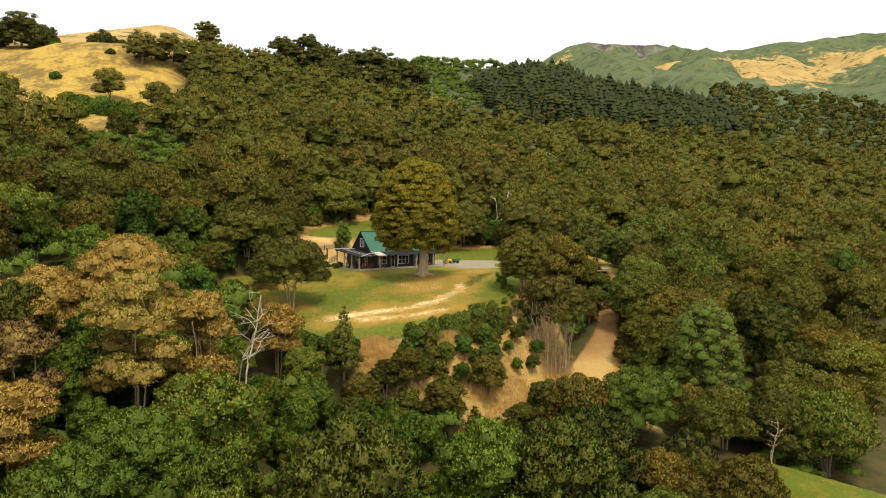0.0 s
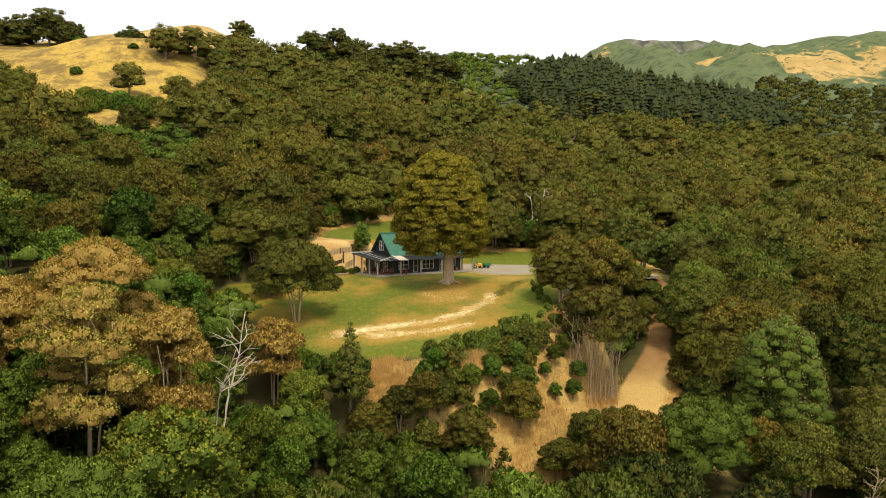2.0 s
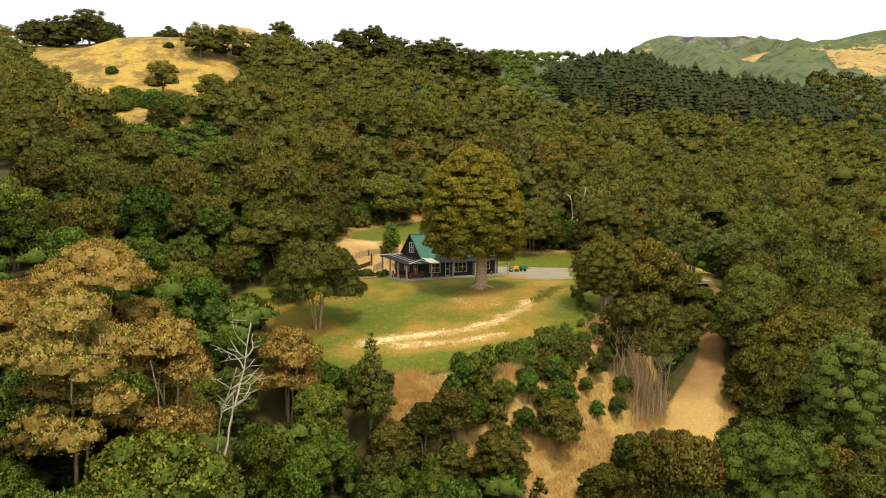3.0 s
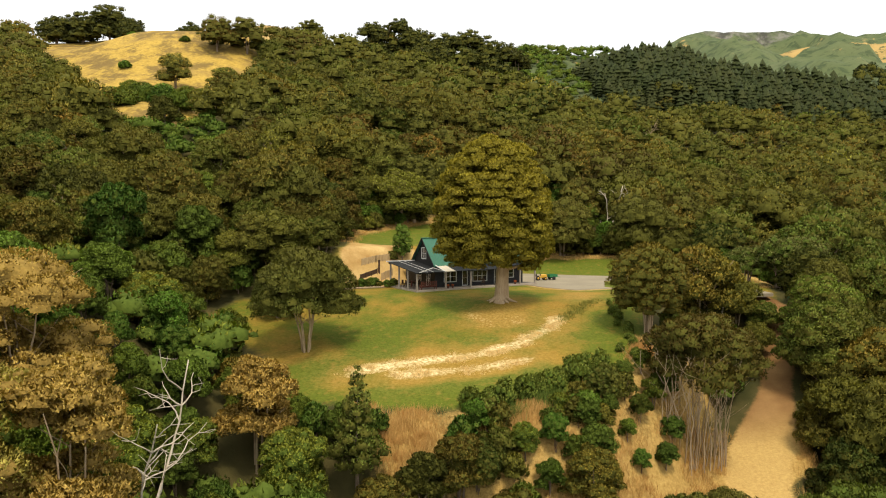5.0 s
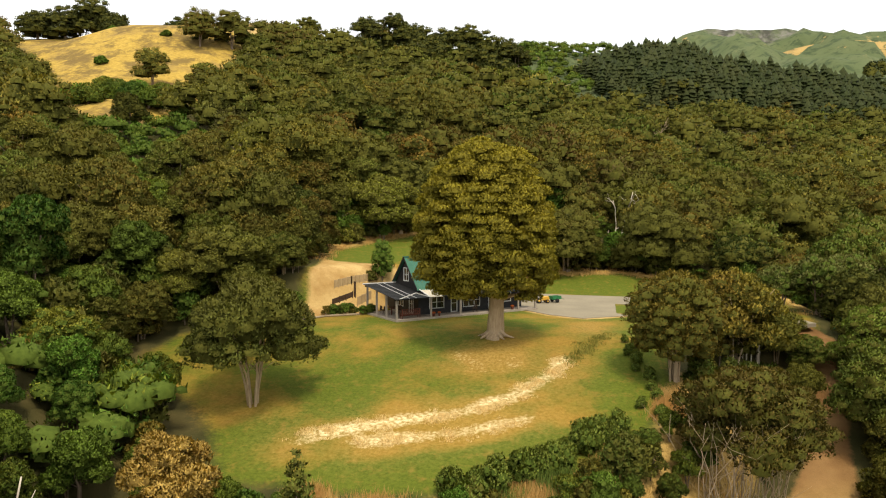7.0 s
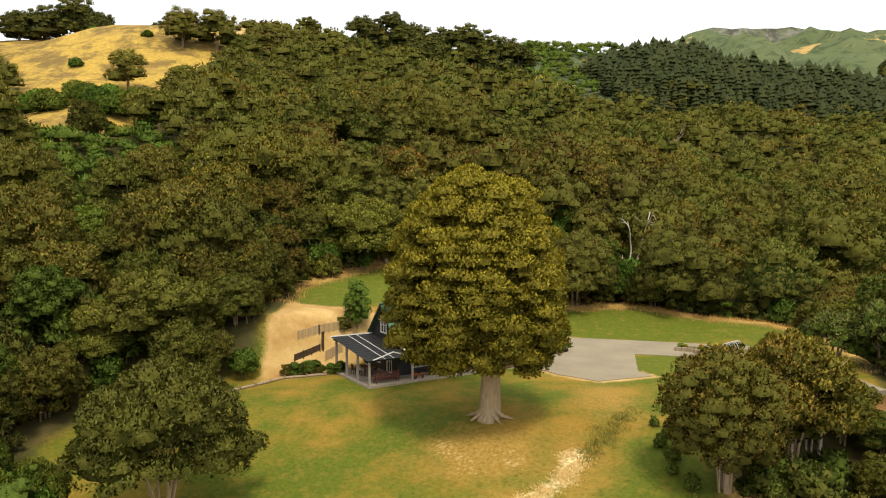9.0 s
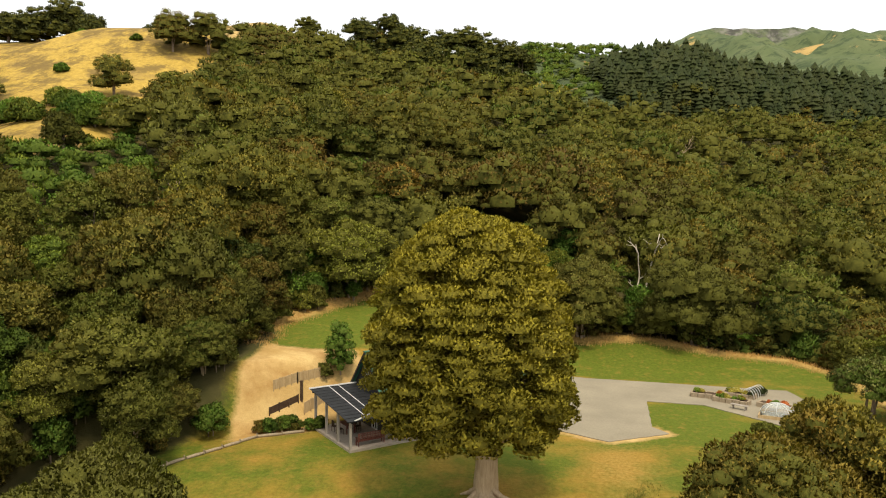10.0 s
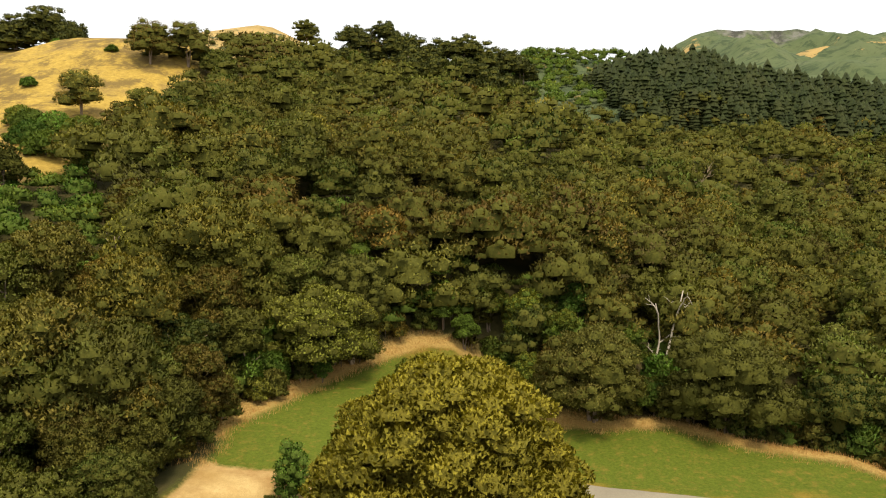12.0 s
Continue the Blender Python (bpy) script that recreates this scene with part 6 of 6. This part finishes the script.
# ---- garden beside the yard ----
def raised_bed(x, y, turn, long, wide, label):
    ob = new("raised_bed")
    tagged(ob, label, "garden bed", "raised garden beds")
    q = np.random.default_rng(int(x * 10))
    part("soil", Shape().box((-long / 2 + 0.1, -wide / 2 + 0.1, 0), (long / 2 - 0.1, wide / 2 - 0.1, 0.34)), SOIL, ob)
    n = int(long / 0.6)
    for i in range(n):
        for sy in (-1, 1):
            part("edge_block", Shape().box((-long / 2 + i * long / n, sy * wide / 2 - 0.11, -0.1), (-long / 2 + (i + 0.93) * long / n, sy * wide / 2 + 0.11, 0.42 + q.uniform(-0.05, 0.05)), bevel=0.03), LOG_WOOD, ob)
    for sx in (-1, 1):
        part("edge_block", Shape().box((sx * long / 2 - 0.1, -wide / 2 + 0.12, -0.1), (sx * long / 2 + 0.1, wide / 2 - 0.12, 0.42), bevel=0.03), LOG_WOOD, ob)
    for i in range(int(long * 2.2)):
        kind = ORANGE_FLOWER if q.random() < 0.24 else LEAVES["green"] if q.random() < 0.6 else LEAVES["lime"]
        r = q.uniform(0.18, 0.36)
        v, t, w, _ = crown(q, [(0, 0, r * 0.6, r), (r * 0.6, 0.1, r * 0.5, r * 0.6), (-r * 0.5, r * 0.4, r * 0.6, r * 0.6)], 130, 0.09)
        me = mesh_from("bed_plant", v + np.array([q.uniform(-long / 2 + 0.3, long / 2 - 0.3), q.uniform(-wide / 2 + 0.25, wide / 2 - 0.25), 0.32]), t, None, kind)
        part("bed_plant", me, kind, ob)
    ob.matrix_basis = pose(x, y, 0.05, 0, 0, turn)


raised_bed(16.6, 148.6, -18, 3.4, 1.3, "timber-edged garden bed full of orange flowers")
raised_bed(18.3, 146.9, -30, 3.2, 1.2, "timber-edged vegetable bed with mixed greens")
raised_bed(19.6, 149.4, -18, 3.0, 1.3, "timber-edged vegetable bed with leafy greens")
raised_bed(21.9, 145.4, -35, 3.0, 1.2, "timber-edged bed with orange flowers")

tunnel = new("hoop_tunnel")
tagged(tunnel, "row of white plastic hoops over a planted bed", "garden tunnel")
for k in range(6):
    part("hoop", Shape(True).tube([(k * 0.5, 0.65 * math.cos(a), 0.95 * math.sin(a)) for a in np.linspace(0, math.pi, 13)], [0.028] * 13, 6), PVC, tunnel)
q = np.random.default_rng(46)
v, t, w, _ = crown(q, [(q.uniform(0, 3), q.uniform(-0.5, 0.5), 0.35, q.uniform(0.3, 0.5)) for _ in range(14)], 900, 0.1)
part("greens", mesh_from("greens", v, t, None, LEAVES["pine"]), LEAVES["pine"], tunnel)
tunnel.matrix_basis = pose(20.2, 148.6, 0.06, 0, 0, 52)

dome = new("garden_cloche")
tagged(dome, "clear domed plastic cloche on a low timber frame", "cloche")
shell = Shape(True)
rows, cols = 8, 18
v = [(1.44 * math.cos(a) * math.cos(p), 1.15 * math.cos(a) * math.sin(p), 0.28 + 0.95 * math.sin(a)) for a in np.linspace(0, math.pi / 2 * 0.97, rows) for p in np.arange(cols) * 2 * math.pi / cols]
shell.add(v, None, [(r * cols + i, r * cols + (i + 1) % cols, (r + 1) * cols + (i + 1) % cols, (r + 1) * cols + i) for r in range(rows - 1) for i in range(cols)])
part("cover", shell, COVER, dome)
part("frame", Shape().box((-1.5, -1.25, 0), (1.5, -1.17, 0.28)).box((-1.5, 1.17, 0), (1.5, 1.25, 0.28)).box((-1.5, -1.167, 0), (-1.42, 1.167, 0.28)).box((1.42, -1.167, 0), (1.5, 1.167, 0.28)), TAN_WOOD, dome)
for k in range(4):
    part("rib", Shape(True).tube([(1.46 * math.cos(a) * math.cos(k * math.pi / 4), 1.18 * math.cos(a) * math.sin(k * math.pi / 4), 0.29 + 0.98 * math.sin(a)) for a in np.linspace(0, math.pi, 13)], [0.02] * 13, 5), PVC, dome)
dome.matrix_basis = pose(21.2, 142.3, 0.05, 0, 0, -20)


def low_bench(x, y, turn):
    ob = new("plank_bench")
    tagged(ob, "low grey plank bench beside the garden path", "bench")
    for k in range(3):
        part("plank", Shape().box((-0.8, -0.24 + 0.17 * k, 0.40), (0.8, -0.09 + 0.17 * k, 0.44)), POST_WOOD, ob)
    for x0 in (-0.6, 0.6):
        part("leg", Shape().box((x0 - 0.04, -0.2, 0), (x0 + 0.04, 0.24, 0.397)), POST_WOOD, ob)
    ob.matrix_basis = pose(x, y, 0.06, 0, 0, turn)


low_bench(18.4, 144.3, -35)

mower = new("ride_on_mower")
tagged(mower, "small yellow ride-on mower with a green cart on gravel", "mower")
part("hood", Shape().box((-0.95, -0.32, 0.35), (-0.05, 0.32, 0.85), bevel=0.08), YELLOW, mower)
part("body", Shape().box((-0.05, -0.42, 0.32), (0.75, 0.42, 0.55), bevel=0.05), YELLOW, mower)
part("seat", Shape().box((0.2, -0.22, 0.55), (0.65, 0.22, 0.66), bevel=0.03).box((0.58, -0.22, 0.66), (0.7, 0.22, 1.0), bevel=0.03), RUBBER, mower)
part("steering_wheel", Shape(True).tube([(0.02 + 0.05 * math.cos(a), 0.17 * math.sin(a), 0.98 + 0.16 * math.cos(a)) for a in np.linspace(0, 2 * math.pi, 13)], [0.018] * 13, 5), RUBBER, mower)
part("steering_column", Shape().beam((-0.1, 0, 0.8), (0.02, 0, 0.98), 0.05, 0.05), RUBBER, mower)
for x, r in ((-0.7, 0.24), (0.45, 0.32)):
    for y in (-0.42, 0.42):
        w = part("wheel", Shape(True).tube([(x, y - 0.1, r), (x, y - 0.08, r), (x, y + 0.08, r), (x, y + 0.1, r)], [r * 0.75, r, r, r * 0.75], 16), RUBBER, mower)
        part("rim", Shape(True).tube([(x, y - 0.108, r), (x, y + 0.108, r)], [r * 0.5, r * 0.5], 12), YELLOW, w)
mower.matrix_basis = pose(0.9, 145.2, 0.06, 0, 0, 200)
cart = new("garden_cart")
tagged(cart, "green metal garden cart on gravel", "cart")
part("tray", Shape().box((-0.7, -0.5, 0.42), (0.7, 0.5, 0.48)).box((-0.7, -0.5, 0.483), (-0.65, 0.5, 0.82)).box((0.65, -0.5, 0.483), (0.7, 0.5, 0.82)).box((-0.645, -0.5, 0.483), (0.645, -0.45, 0.82)).box((-0.645, 0.45, 0.483), (0.645, 0.5, 0.82)), GREEN_PAINT, cart)
part("drawbar", Shape().beam((-0.7, 0, 0.44), (-1.5, 0, 0.34), 0.06, 0.06), GREEN_PAINT, cart)
for y in (-0.58, 0.58):
    part("wheel", Shape(True).tube([(0, y - 0.06, 0.27), (0, y + 0.06, 0.27)], [0.27, 0.27], 16), RUBBER, cart)
part("axle", Shape().box((-0.04, -0.52, 0.24), (0.04, 0.52, 0.30)).box((-0.04, -0.3, 0.303), (0.04, 0.3, 0.417)), RUBBER, cart)
cart.matrix_basis = pose(2.6, 146.3, 0.06, 0, 0, 215)

tent = new("green_tent")
tagged(tent, "small green canvas tent among trees beside the track", "tent")
part("canvas", Shape().add([(-1.5, -1.2, 0), (1.5, -1.2, 0), (1.5, 1.2, 0), (-1.5, 1.2, 0), (-1.3, 0, 1.7), (1.3, 0, 1.7)], [(0, 4, 3), (1, 2, 5)], [(0, 1, 5, 4), (2, 3, 4, 5), (3, 2, 1, 0)]), GREEN_CLOTH, tent)
part("ridge_pole", Shape().beam((-1.6, 0, 1.72), (1.6, 0, 1.72), 0.05, 0.05), POST_WOOD, tent)
tent.matrix_basis = pose(33.6, 135.5, ground_z(33.6, 135.5), 0, 0, 70)


# ---- grasses ----
def grass(name, places, rng, height, blades, spread, material, label, lean=0.35, width=0.03):
    V, T, N, tint, n = [], [], [], [], 0
    z = land(places[:, 0], places[:, 1])
    m = len(places) * blades
    root = np.repeat(np.stack([places[:, 0], places[:, 1], z], 1), blades, 0)
    root[:, :2] += rng.normal(0, spread, (m, 2))
    h = height * rng.uniform(0.5, 1.2, m)
    a = rng.uniform(0, 6.283, m)
    tip = root + np.stack([np.cos(a) * h * lean * rng.random(m), np.sin(a) * h * lean * rng.random(m), h], 1)
    side = np.stack([-np.sin(a + 1), np.cos(a + 1), np.zeros(m)], 1) * (width * rng.uniform(0.6, 1.4, m))[:, None]
    root[:, 2] -= 0.05
    v = np.stack([root - side, root + side, tip], 1).reshape(-1, 3)
    t = np.arange(3 * m).reshape(-1, 3)
    me = mesh_from(name, v, t, None, material, False, np.repeat(rng.random(m), 3))
    return tagged(new(name, me), label, "grass", kind="stuff")


def grass_material(name, a, b, c):
    n = Nodes(name, 0.8, 0.15)
    base = n.mix(n.zones("tint")[0], a, b)
    base = n.mix(n.span(n.noise(0.5, 3, where=n.world_place()), 0.4, 0.65), base, c)
    return n.colour(base)


REED = grass_material("reeds", (0.075, 0.130, 0.020), (0.170, 0.230, 0.040), (0.120, 0.160, 0.030))
DRY = grass_material("dry_grass", (0.38, 0.22, 0.06), (0.66, 0.44, 0.16), (0.50, 0.28, 0.085))
STRAW = grass_material("straw", (0.60, 0.43, 0.16), (0.85, 0.68, 0.34), (0.70, 0.50, 0.20))
WEEDS = grass_material("weeds", (0.15, 0.16, 0.028), (0.30, 0.27, 0.06), (0.20, 0.19, 0.036))
gr = np.random.default_rng(50)


def front_band(rng, count, lo, hi, x0, x1):
    """Places along the front of the clearing, from lo to hi metres outside it."""
    out = []
    while len(out) < count:
        x, y = rng.uniform(x0, x1, 4000), rng.uniform(88, 126, 4000)
        d = inside(CLEARING, x, y)
        ok = (d > lo) & (d < hi) & (along(TRACK, x, y)[0] > 2.6)
        out += list(zip(x[ok], y[ok]))
    return np.array(out[:count])


p = front_band(gr, 150, -0.4, 2.0, -4, 9)
p = p[(wavy(p[:, 0], p[:, 1], 1.6, 0.4) > 0.05) & (p[:, 1] < 110)]
grass("reed_clumps", p, gr, 1.15, 30, 0.3, REED, "tall green reeds along the front of the lawn", 0.6, 0.03)
f = gr.random(120)
grass("lawn_weeds", np.stack([3.6 + 3.8 * f + gr.normal(0, 0.5, 120), 115.4 + 7.6 * f + gr.normal(0, 0.6, 120)], 1), gr, 0.2, 22, 0.3, WEEDS, "low weedy tufts along a ridge of the lawn", 1.2, 0.03)
x, y = gr.uniform(-16, 16, 16000), gr.uniform(86, 116, 16000)
near = np.maximum.reduce([np.exp(-((x - a) ** 2 + (y - b) ** 2) / r ** 2) for a, b, r in DRY_SPOTS])
p = np.stack([x, y], 1)[(near > 0.3 + 0.4 * gr.random(16000)) & (inside(CLEARING, x, y) > -0.6)]
grass("dry_grass", p[:900], gr, 0.6, 22, 0.35, DRY, "long dry tawny grass on the bank", 0.6, 0.022)
x, y = gr.uniform(-3, 26, 9000), gr.uniform(82, 112, 9000)
p = np.stack([x, y], 1)[(along(CUT, x, y)[0] < 5.0 * gr.random(9000)) & (wavy(x, y, 2.2, 0.3) > -0.35) & (along(TRACK, x, y)[0] > 3)]
grass("bank_grass", p[:1500], gr, 0.55, 20, 0.4, DRY, "long dry tawny grass on the cut bank", 0.6, 0.022)
x, y = gr.uniform(-34, 32, 6000), gr.uniform(140, 180, 6000)
d = inside(CLEARING, x, y)
p = np.stack([x, y], 1)[(d > -0.8) & (d < 3.5)][:800]
grass("edge_grass", p, gr, 0.34, 18, 0.4, DRY, "dry tawny grass along the wood's edge", 0.6, 0.022)
x, y = gr.uniform(-17, 4.5, 26000), gr.uniform(98, 117, 26000)
ok = np.minimum(along(STRAW_LINES[0], x, y)[0], along(STRAW_LINES[1], x, y)[0] + 0.12) < 1.25 * gr.random(26000) ** 1.5
x, y = x[ok], y[ok]
ok = (wavy(x, y, 1.3, 0.2) + 0.5 * wavy(x, y, 0.6, 1.2) > 0.12) & (inside(CLEARING, x, y) < -0.5)
grass("cut_straw", np.stack([x, y], 1)[ok], gr, 0.10, 16, 0.22, STRAW, "pale cut straw lying in a curved band on the lawn", 2.0, 0.035)

plant_all()
